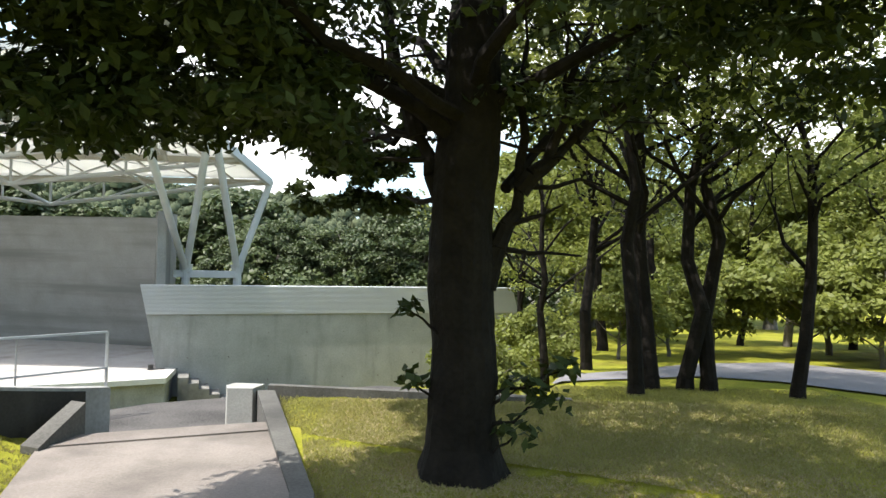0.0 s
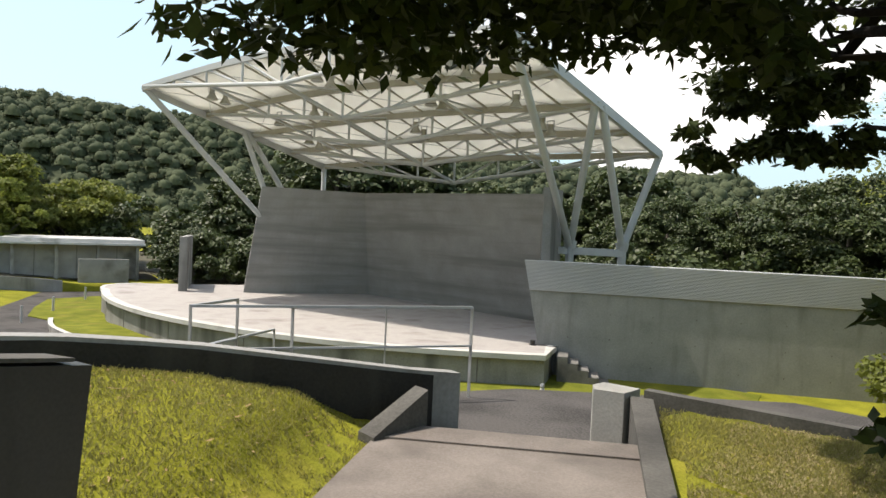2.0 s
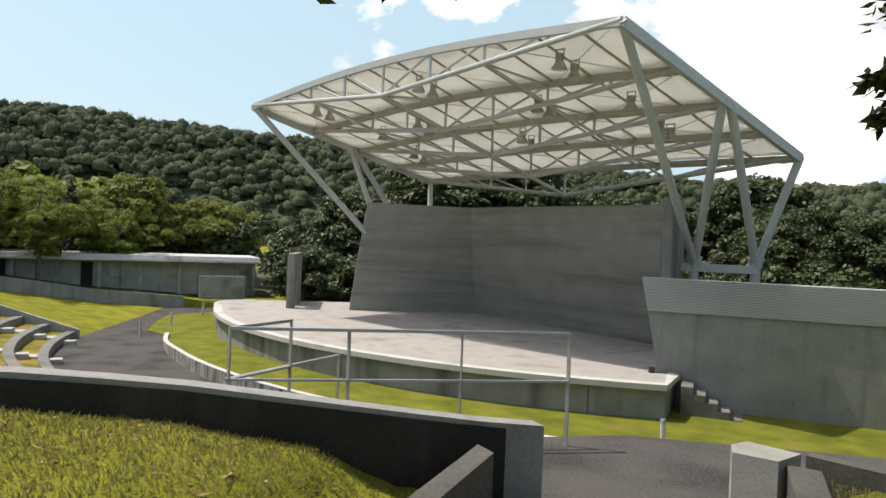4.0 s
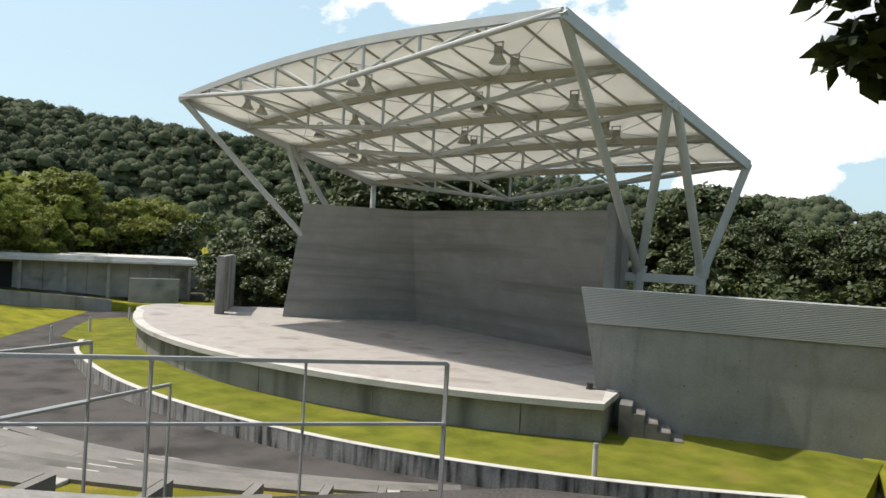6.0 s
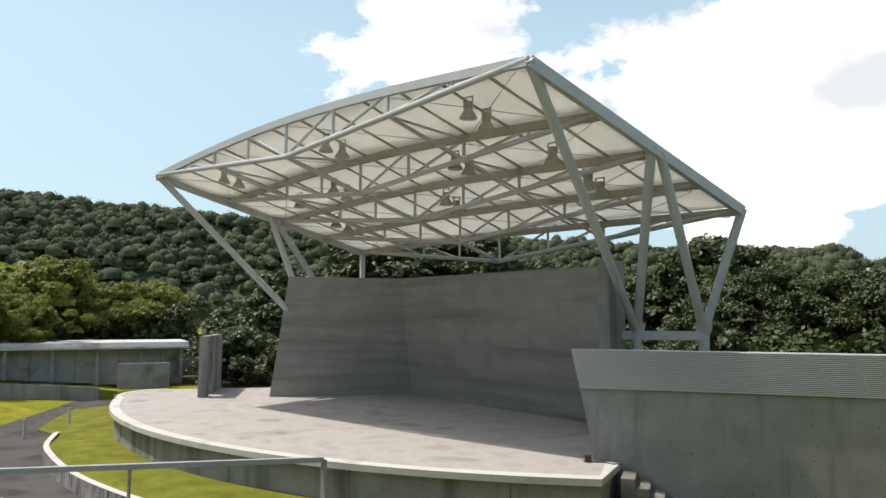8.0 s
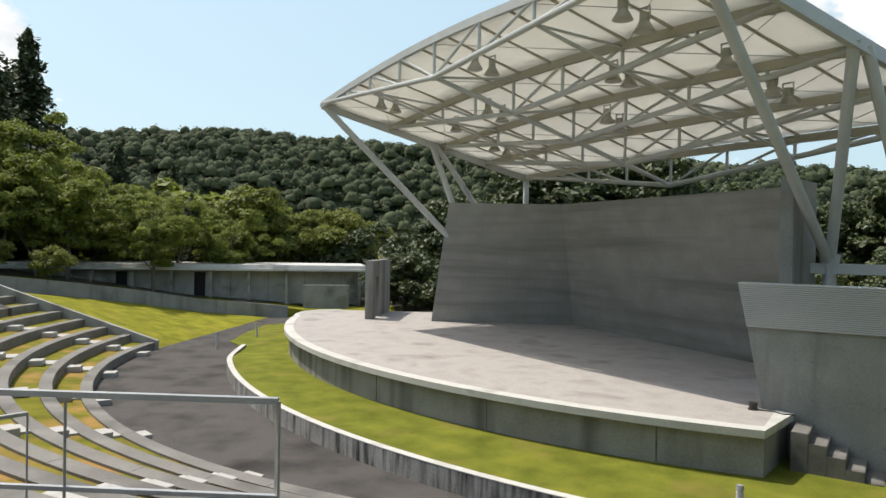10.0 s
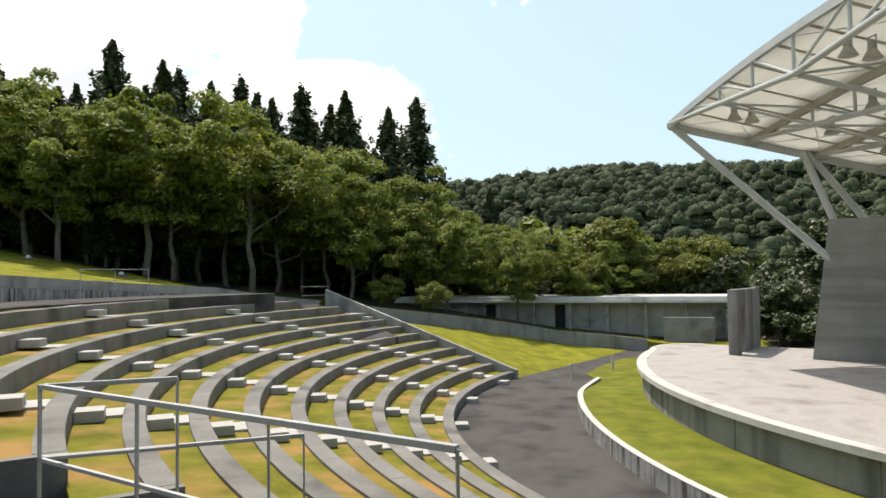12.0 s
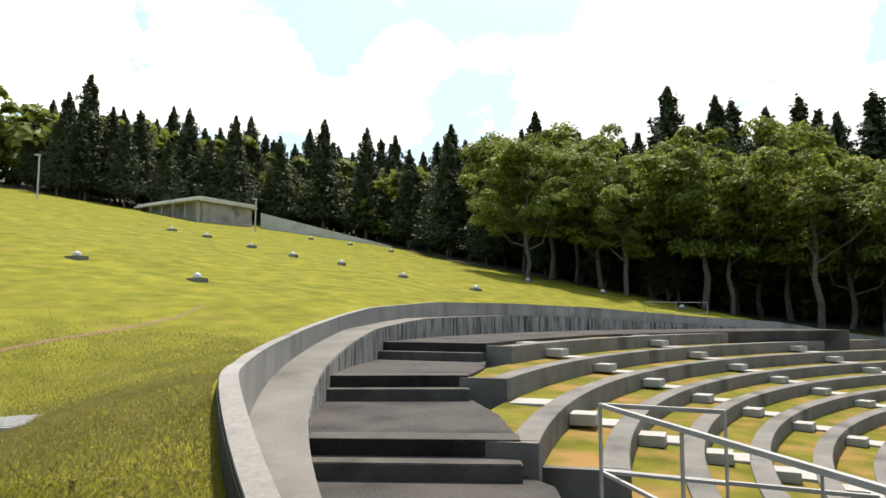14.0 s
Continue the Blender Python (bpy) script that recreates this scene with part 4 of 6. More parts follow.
A_L, A_R = polar(RING, 19.5, -41)[:2], (-8.25, 4.65)
B_L, B_R = (-9.5, 0.2), (-10.95, 2.0)
C_L, C_R = (-13.3, -2.15), (-14.0, 0.25)
stair_block("landing_lower", [(-7.05, 5.9), (-4.05, 9.75), (-1.0, 11.5), (3.0, 10.6), (3.0, 8.3), (-2.4, 8.1), (-3.3, 7.0), (-3.0, 6.4), A_L, A_R, (-8.0, 5.2)], 0.0, "dark asphalt landing inside the curved wall")
stair_block("landing_middle", [A_R, A_L, (-7.8, 1.5), B_L, B_R, (-9.7, 3.4)], 0.36, "dark asphalt stair landing beside benches")
stair_block("landing_upper", [B_R, B_L, (-11.4, -1.2), C_L, C_R, (-12.4, 1.3)], 0.72, "dark asphalt stair landing below the upper wall")
stair_block("landing_top", [C_R, C_L, (-17, -3.3), (-21.5, -3.9), (-27, -3.1), (-33, 0.1), (-35, 2.5), (-32.5, 4.5), (-27, 0.9), (-21, -0.6), (-16.5, -0.3)], 1.09, "dark asphalt walk at the top of the bowl")


# concrete margin of the landing towards the benches
p, q = Vector((-7.05, 5.9, 0)), Vector((-5.3, 8.146, 0))
n = Vector((-(q - p).y, (q - p).x, 0)).normalized()
bm = bmesh.new()
prism(bm, [p + n * 0.02, q + n * 0.02, q - n * 0.3, p - n * 0.3], -3.1, 0.012)
tagged(part("landing_margin", bm, M["bench"]), "weathered concrete margin of the asphalt landing", "margin", kind="structure")
# stained wall closing the upper walk beside the benches
p, q = polar(RING, 12.2, -95.9), polar(RING, RING_R - 0.9, -95.9)
n = Vector((-(q - p).y, (q - p).x, 0)).normalized() * 0.12
bm = bmesh.new()
prism(bm, [p, q, q + n, p + n], -3.0, [-0.85, row_top(12), row_top(12), -0.85])
tagged(part("wall_upper_walk", bm, M["concrete_stained"]), "black-streaked concrete wall at the end of the upper walk", "wall", kind="structure")


def stair_pair(left, right, z):
    """Two steps across the walk; the lower one juts out."""
    st = empty("wall_stair", (*right, z))
    l, r = Vector((*left, 0)), Vector((*right, 0))
    d = (r - l).normalized()
    out = Vector((d.y, -d.x, 0))
    if out.dot(Vector((1, 0.6, 0))) < 0:
        out = -out
    for i, (o, top) in enumerate(((0.36, z + 0.18), (0.0, z + 0.364))):
        bm = bmesh.new()
        q = [l + out * (o - 0.42), r + out * (o - 0.42), r + out * o, l + out * o]
        prism(bm, [v - Vector((*right, 0)) for v in q], -0.2, top - z)
        bmesh.ops.bevel(bm, geom=[e for e in bm.edges if all(abs(v.co.z - (top - z)) < 1e-4 for v in e.verts)], offset=0.012, segments=2, affect="EDGES")
        part("tread", bm, M["grime"], st)
    tagged(st, "pair of wide dark weathered concrete steps", "stair", "wall stairs")


stair_pair(A_L, A_R, 0.0)
stair_pair(B_L, B_R, 0.36)
stair_pair(C_L, C_R, 0.72)

# ---------------------------------------------------------------- railings


def railing(name, points, base, height, mids, post_every, label, extra=0.0):
    """Posts and bars along a line of plan points."""
    rl = empty(name, (*points[0], base))
    o = Vector((*points[0], base))
    pts = [Vector((*p, base)) - o for p in points]
    for a, b in zip(pts, pts[1:]):
        for h, r in ((height, 0.017), *((m, 0.013) for m in mids)):
            bm = bmesh.new()
            bar(bm, a + Vector((0, 0, h)), b + Vector((0, 0, h)), r * 2, r * 1.7)
            part("rail", bm, M["steel"], rl)
        n = max(1, round((b - a).length / post_every))
        for i in range(n + 1):
            if i == n and b is not pts[-1]:
                continue
            p = a.lerp(b, i / n)
            bm = bmesh.new()
            thick = 0.038 if i % 2 == 0 or n < 3 else 0.018
            bar(bm, p - Vector((0, 0, 0.05 + extra)), p + Vector((0, 0, height)), thick, 0.012)
            part("post", bm, M["steel"], rl)
    return tagged(rl, label, "railing")


railing("railing", [(-4.3, 8.93), (-6.32, 6.5), (-6.5, 7.3)], 0.0, 1.08, (0.62,), 1.05, "thin galvanised steel railing at the edge of the landing", 0.4)
railing("railing", [polar(RING, 18.9, -147)[:2], polar(RING, 18.9, -151.5)[:2]], 0.3, 1.0, (0.55,), 1.6, "small steel railing at the top of the far benches")
railing("railing", [polar(RING, 19.3, a)[:2] for a in (-113, -118, -123)], 1.2, 1.0, (0.55,), 1.2, "small steel railing on the upper curved walk")

# ---------------------------------------------------------------- path, slot walls and the wall right of them
flat_sheet("path", [(-1.62, 6.55), (-3.05, 6.15), (-3.3, 5.7), (-2.86, 4.5), (-2.3, 3.0), (-1.8, -6), (1.6, -6), (0.05, 2.0), (-0.89, 4.75)], 0.475, M["path"],
           "worn brownish paved path with leaf litter", "path", 0.2)
flat_sheet("path_threshold", [(-3.3, 5.72), (-1.5, 6.5), (-1.62, 6.8), (-3.42, 6.05)], 0.49, M["path"], "concrete strip across the end of the path", "threshold", 0.3)
flat_sheet("path_ramp", [(-3.4, 6.06, 0.48), (-1.62, 6.8, 0.48), (-2.1, 8.0, 0.1), (-3.42, 7.2, 0.1)], 0.3, M["asphalt"], "short asphalt ramp through the gap in the wall", "ramp", 0.5)


def upright_wall(name, outline, z0, z1, mat, label, category, kind="structure"):
    bm = bmesh.new()
    prism(bm, outline, z0, z1)
    return tagged(part(name, bm, mat), label, category, kind=kind)


upright_wall("wall_path_left", [(-3.16, 6.2), (-3.32, 6.26), (-3.42, 5.68), (-3.25, 5.64)], -0.3, [0.76, 0.76, 0.51, 0.5], M["grime"], "sloping concrete cheek wall beside the path", "cheek wall")
upright_wall("wall_gap_post", [(-2.47, 8.02), (-2.4, 7.84), (-2.12, 7.86), (-2.06, 8.16), (-2.42, 8.2)], -0.4, 0.6, M["coping"], "pale concrete wall end beside the gap", "wall end")
upright_wall("wall_path_right", [(-2.1, 7.98), (-1.9, 8.0), (-0.83, 4.7), (-0.98, 4.66)], -0.3, [0.56, 0.56, 0.5, 0.5], M["grime"], "sloping concrete kerb wall beside the path", "cheek wall")
upright_wall("path_kerb", [(-1.0, 4.68), (-0.84, 4.7), (1.75, -6), (1.6, -6)], 0.2, 0.52, M["grime"], "worn concrete path edging", "kerb")
upright_wall("wall_lawn_edge", [(-2.06, 8.3), (-2.05, 8.42), (1.6, 8.47), (1.6, 8.35)], -2.6, [0.56, 0.56, 0.46, 0.46], M["grime"], "low concrete retaining wall level with the lawn", "retaining wall")

railing("railing", [(-27.6, 28.2), (-25.4, 26.8)], STAGE_Z, 0.75, (), 1.3, "low thin railing behind the stage deck")
# handrail down the terrace edge
bm = bmesh.new()
bar(bm, (-6.34, 6.48, 0.62), (-6.72, 8.12, 0.62), 0.03, 0.026)
hand = empty("handrail", (-6.85, 7.2, 0.0))
bmesh.ops.transform(bm, matrix=Matrix.Translation((6.85, -7.2, 0)), verts=bm.verts[:])
part("rail", bm, M["steel"], hand)
bm = bmesh.new()
bar(bm, (0.13, 0.92, -0.9), (0.13, 0.92, 0.62), 0.03, 0.012)
part("post", bm, M["steel"], hand)
tagged(hand, "thin galvanised handrail beside the terrace steps", "handrail")
# small floor lamp and cable at the stage corner
lampb = empty("stage_uplight", (-8.75, 20.95, STAGE_Z))
bm = bmesh.new()
rod(bm, (0, 0, 0), (0, 0, 0.03), 0.1, 0.1, 16)
rod(bm, (0, 0, 0.03), (0, 0, 0.15), 0.07, 0.085, 16)
part("housing", bm, M["slate"], lampb)
bm = bmesh.new()
for a, b in (((0.1, 0, 0.02), (0.35, 0.12, 0.02)), ((0.35, 0.12, 0.02), (0.6, 0.05, 0.02)), ((0.6, 0.05, 0.02), (0.75, 0.2, 0.02))):
    rod(bm, a, b, 0.014, 0.014, 6)
part("cable", bm, M["slate"], lampb)
tagged(lampb, "small dark uplight with a cable on the stage", "stage light")


# ---------------------------------------------------------------- bollards, sign, buildings


def build_bollard():
    b = empty("bollard", (0, 0, 0))
    bm = bmesh.new()
    rod(bm, (0, 0, -0.05), (0, 0, 0.56), 0.055, 0.055, 14)
    part("post", bm, M["concrete_pale"], b)
    bm = bmesh.new()
    rod(bm, (0, 0, 0.56), (0, 0, 0.6), 0.045, 0.045, 14)
    rod(bm, (0, 0, 0.6), (0, 0, 0.66), 0.062, 0.05, 14)
    part("cap", bm, M["steel"], b)
    return tagged(b, "short pale grey lamp bollard on the grass edge", "bollard", "path bollards")


bollard = build_bollard()
places = [(-29.73, 16.93, -2.62), (-32.0, 19.5, -2.62), (-35.4, 23.1, -2.62), (-6.8, 17.2, -2.3), (-1.87, 18.17, -2.3)]
bollard.matrix_basis = pose(*places[0])
for p in places[1:]:
    copy_thing(bollard, pose(*p))


def build_sign():
    """A slanted information stand of dark panels with a pale rim."""
    s = empty("information_stand", (-3.07, 3.39, 0.44), 280)
    bm = bmesh.new()
    f = [(0.1, 0.02, 0), (0.9, 0.02, 0), (1.0, 0.02, 1.09), (0.0, 0.02, 0.94), (0.1, -0.12, 0), (0.9, -0.12, 0), (1.0, -0.14, 1.1), (0.0, -0.14, 0.95)]
    vs = [bm.verts.new(p) for p in f]
    for q in ((0, 1, 2, 3), (7, 6, 5, 4), (0, 4, 5, 1), (1, 5, 6, 2), (2, 6, 7, 3), (3, 7, 4, 0)):
        bm.faces.new([vs[i] for i in q])
    part("body", bm, M["slate"], s, "dark stained panel body")
    bm = bmesh.new()
    bar(bm, (0.08, -0.07, 0.974), (1.03, -0.07, 1.116), 0.17, 0.016)
    part("top_plate", bm, M["grime"], s, "thin dark grey metal plate")
    bm = bmesh.new()
    box(bm, (0.45, 0.02, 0.05), (0.47, 0.026, 0.95))
    part("seam", bm, M["dark_void"], s)
    return tagged(s, "dark metal information stand on the lawn", "information stand")


build_sign()


def build_shed(name, at, turn, length, depth, height, bays, label, doors):
    """A long low concrete building: wall bays between posts, a flat projecting roof."""
    h = empty(name, at, turn)
    bm = bmesh.new()
    box(bm, (0, 0.6, 0), (length, depth, height - 0.25))
    part("wall", bm, M["coping"], h)
    bm = bmesh.new()
    box(bm, (-0.4, -0.35, height - 0.25), (length + 0.4, depth + 0.3, height - 0.1), None, 0.015)
    part("roof", bm, M["roofing"], h, "pale flat roof slab")
    bm = bmesh.new()
    box(bm, (-0.4, -0.05, height - 0.1), (length + 0.4, depth, height + 0.12), None, 0.02)
    part("roof_upstand", bm, M["roofing"], h)
    for i in range(bays + 1):
        x = length * i / bays
        bm = bmesh.new()
        box(bm, (x - 0.09, 0.0, 0), (x + 0.09, 0.22, height - 0.25), None, 0.01)
        part("post", bm, M["coping"], h)
    for i in range(bays):
        x = length * (i + 0.5) / bays
        bm = bmesh.new()
        if i in doors:
            box(bm, (x + 0.1, 0.57, 0), (x + 0.75, 0.597, height - 0.4))
            part("doorway", bm, M["dark_void"], h, "dark open doorway")
        else:
            box(bm, (x - 0.02, 0.575, 0), (x + 0.02, 0.597, height - 0.3))
            part("joint", bm, M["concrete_dark"], h)
    return tagged(h, label, "building")


shed_turn = math.degrees(math.atan2(28.9 - 11.5, -40.2 + 48.5))
build_shed("service_building", (-48.8, 10.8, FLOOR_Z), shed_turn, 20.5, 5.0, 2.88, 9, "long low grey concrete service building with flat roof", (2, 4))
bm = bmesh.new()
box(bm, (0, 0, 0), (2.75, 0.25, 1.85), Matrix.Translation((-40.1, 25.5, FLOOR_Z)) @ Matrix.Rotation(radians(64), 4, "Z"), 0.012)
tagged(part("screen_wall", bm, M["coping"]), "low freestanding concrete screen wall before the building", "screen wall")
build_shed("hilltop_pavilion", (-33.3, -50.5, 8.9), 95, 8.0, 5.9, 2.45, 5, "small flat-roofed concrete pavilion on the lawn hill", ())
bm = bmesh.new()
p, q = Vector((-40.9, -42.9, 0)), Vector((-46.6, -32.1, 0))
za, zb = ground_height(p.x, p.y), ground_height(q.x, q.y)
s = (q - p).normalized().cross(Vector((0, 0, 1))) * 0.3
prism(bm, [p, q, q + s, p + s], [za - 0.8, zb - 0.8, zb - 0.8, za - 0.8], [10.85, zb + 0.15, zb + 0.15, 10.85])
tagged(part("hill_wall", bm, M["concrete_pale"]), "pale tapering concrete wall on the lawn hill", "wall")
for yaw, dist, tall in ((158.7, 60, 3.3), (143.3, 56.5, 2.6)):
    x, y = -1.72 - dist * math.sin(radians(yaw)), 8.69 + dist * math.cos(radians(yaw))
    post = empty("lamp_post", (x, y, ground_height(x, y)))
    bm = bmesh.new()
    rod(bm, (0, 0, -0.2), (0, 0, tall), 0.07, 0.06, 10)
    part("pole", bm, M["steel"], post)
    bm = bmesh.new()
    box(bm, (-0.1, -0.1, tall - 0.02), (0.35, 0.1, tall + 0.1), None, 0.02)
    part("lamp_head", bm, M["steel"], post)
    tagged(post, "slim grey lamp post on the lawn hill", "lamp post", "hill lamp posts")
# worn strip of bare earth in the lawn
line = [(-4.4, -2.5), (-5.4, -2.6), (-6.9, -2.85), (-8.2, -3.4), (-9.3, -4.0), (-10.6, -5.0)]
verts, faces = [], []
for i in range(41):
    x = -4.4 - 6.2 * i / 40
    y = float(np.interp(-x, [-p[0] for p in line], [p[1] for p in line]))
    half = 0.13 + 0.07 * noise.noise((x * 2.1, 3.0, 0)) - 0.08 * abs(i - 20) / 20
    for j in range(5):
        yy = y + half * (j - 2) / 2
        verts.append((x, yy, ground_height(x, yy) + 0.012 - 0.004 * abs(j - 2)))
for i in range(40):
    for j in range(4):
        faces.append((i * 5 + j, i * 5 + j + 1, (i + 1) * 5 + j + 1, (i + 1) * 5 + j))
tagged(mesh_object("bare_earth", verts, faces, M["earth"]), "worn reddish strip of bare earth in the lawn", "bare earth", kind="structure")


def build_dome_lamp():
    l = empty("ground_lamp", (0, 0, 0))
    bm = bmesh.new()
    box(bm, (-0.3, -0.2, -0.25), (0.3, 0.2, 0.06), None, 0.02)
    part("plinth", bm, M["concrete_dark"], l)
    bm = bmesh.new()
    bmesh.ops.create_uvsphere(bm, u_segments=16, v_segments=10, radius=0.13, matrix=Matrix.Translation((0, 0, 0.09)))
    part("dome", bm, M["lamp_glass"], l, "white round glass dome", True)
    return tagged(l, "low white dome lamp on a dark plinth in the lawn", "lawn lamp", "lawn dome lamps")


lamp = build_dome_lamp()
first = True
eye = Vector((-1.72, 8.69, 1.72))
for yaw, dist in ((147.6, 20.8), (156, 24), (131.3, 31), (125.3, 30), (136.4, 32.6), (140.3, 33.3), (143.6, 35.7), (147, 39.3), (149.6, 41.4), (162.5, 28), (138.9, 56), (135.7, 55), (132.3, 53), (121, 41), (115, 41), (109, 38)):
    x, y = eye.x - dist * math.sin(radians(yaw)), eye.y + dist * math.cos(radians(yaw))
    m = pose(x, y, ground_height(x, y) + 0.02, 0, 0, yaw * 3)
    if first:
        lamp.matrix_basis, first = m, False
    else:
        copy_thing(lamp, m)

# manhole cover in the lawn
mx, my = -4.6, 1.15
cover = empty("manhole_cover", (mx, my, ground_height(mx, my)))
bm = bmesh.new()
bmesh.ops.create_cone(bm, cap_ends=True, segments=32, radius1=0.42, radius2=0.42, depth=0.06, matrix=Matrix.Translation((0, 0, 0.01)))
part("plate", bm, M["steel"], cover)
for i in range(-5, 6):
    half = math.sqrt(max(0.0, 0.38 ** 2 - (i * 0.066) ** 2))
    bm = bmesh.new()
    box(bm, (-half, i * 0.066 - 0.018, 0.039), (half, i * 0.066 + 0.018, 0.051))
    part("rib", bm, M["steel"], cover)
tagged(cover, "round pale metal drain cover in the lawn", "drain cover")

# road and footway behind the trees
road_line = [(1.7, 10.3), (2.9, 10.9), (4.4, 11.6), (5.4, 11.0), (6.3, 9.3), (9.5, 5.5), (16.0, 0.5), (36.0, -12.0)]
road_side = [(1.8, 11.2), (3.2, 12.2), (5.2, 14.2), (7.4, 15.0), (8.6, 12.7), (12.5, 9.3), (19.0, 4.5), (40.0, -8.0)]
verts, faces = [], []
for i in range(len(road_line) - 1):
    for k in range(10):
        t = k / 10
        a = Vector((*road_line[i], 0)).lerp(Vector((*road_line[i + 1], 0)), t)
        b = Vector((*road_side[i], 0)).lerp(Vector((*road_side[i + 1], 0)), t)
        for j in range(7):
            q = a.lerp(b, j / 6)
            verts.append((q.x, q.y, ground_height(q.x, q.y) + 0.03))
n = len(verts) // 7
for i in range(n - 1):
    for j in range(6):
        faces.append((i * 7 + j, i * 7 + j + 1, (i + 1) * 7 + j + 1, (i + 1) * 7 + j))
tagged(mesh_object("road", verts, faces, M["road"]), "pale grey park road under the trees", "road", kind="structure")

# ---------------------------------------------------------------- trees


def leaf_quads(points, normals, size, rng, long=1.6):
    """One pointed leaf, two triangles folded at the rib, at each point."""
    n = len(points)
    nr = normals + rng.normal(0, 0.55, (n, 3))
    nr /= np.linalg.norm(nr, axis=1)[:, None]
    t = np.cross(nr, rng.normal(0, 1, (n, 3)))
    t /= np.linalg.norm(t, axis=1)[:, None]
    b = np.cross(nr, t)
    s = size * rng.uniform(0.65, 1.25, (n, 1))
    tip, tail = points + t * s * long / 2, points - t * s * long / 2
    l, r = points + b * s / 2 - nr * s * 0.12, points - b * s / 2 - nr * s * 0.12
    verts = np.stack([tail, r, tip, l], 1).reshape(-1, 3)
    idx = np.arange(n) * 4
    faces = np.stack([idx, idx + 1, idx + 2, idx + 3], 1)
    return verts, faces


def quick_mesh(name, verts, faces, mat):
    me = bpy.data.meshes.new(name)
    me.vertices.add(len(verts))
    me.vertices.foreach_set("co", np.asarray(verts, dtype=np.float32).ravel())
    k = faces.shape[1]
    me.loops.add(len(faces) * k)
    me.loops.foreach_set("vertex_index", faces.astype(np.int32).ravel())
    me.polygons.add(len(faces))
    me.polygons.foreach_set("loop_start", np.arange(0, len(faces) * k, k, dtype=np.int32))
    me.update(calc_edges=True)
    me.materials.append(mat)
    return me


def crown_points(rng, clumps, per_clump, flat=0.75, shell=0.5):
    """Points on the outer part of many small clumps, with outward normals. clumps: rows of x, y, z, radius."""
    pts, nrm = [], []
    for x, y, z, r in clumps:
        d = rng.normal(0, 1, (per_clump, 3))
        d /= np.linalg.norm(d, axis=1)[:, None]
        d[:, 2] = np.where(d[:, 2] < -0.35, -d[:, 2] * 0.5, d[:, 2])
        rad = r * (shell + (1 - shell) * rng.random((per_clump, 1)) ** 0.6)
        p = d * rad
        p[:, 2] *= flat
        pts.append(p + np.array((x, y, z)))
        nrm.append(d * 0.7 + np.array((0, 0, 0.6)))
    return np.concatenate(pts), np.concatenate(nrm)


def limb(bm, a, b, ra, rb, rng, bends=4, wander=0.12, sides=8):
    """A crooked tapering limb; returns its points."""
    a, b = Vector(a), Vector(b)
    pts = [a]
    for i in range(1, bends + 1):
        p = a.lerp(b, i / bends)
        if i < bends:
            p += Vector(rng.normal(0, wander, 3)) * (b - a).length * 0.25
        pts.append(p)
    for i in range(bends):
        t0, t1 = i / bends, (i + 1) / bends
        rod(bm, pts[i], pts[i + 1] + (pts[i + 1] - pts[i]) * 0.03, ra + (rb - ra) * t0, ra + (rb - ra) * t1, sides)
    return pts


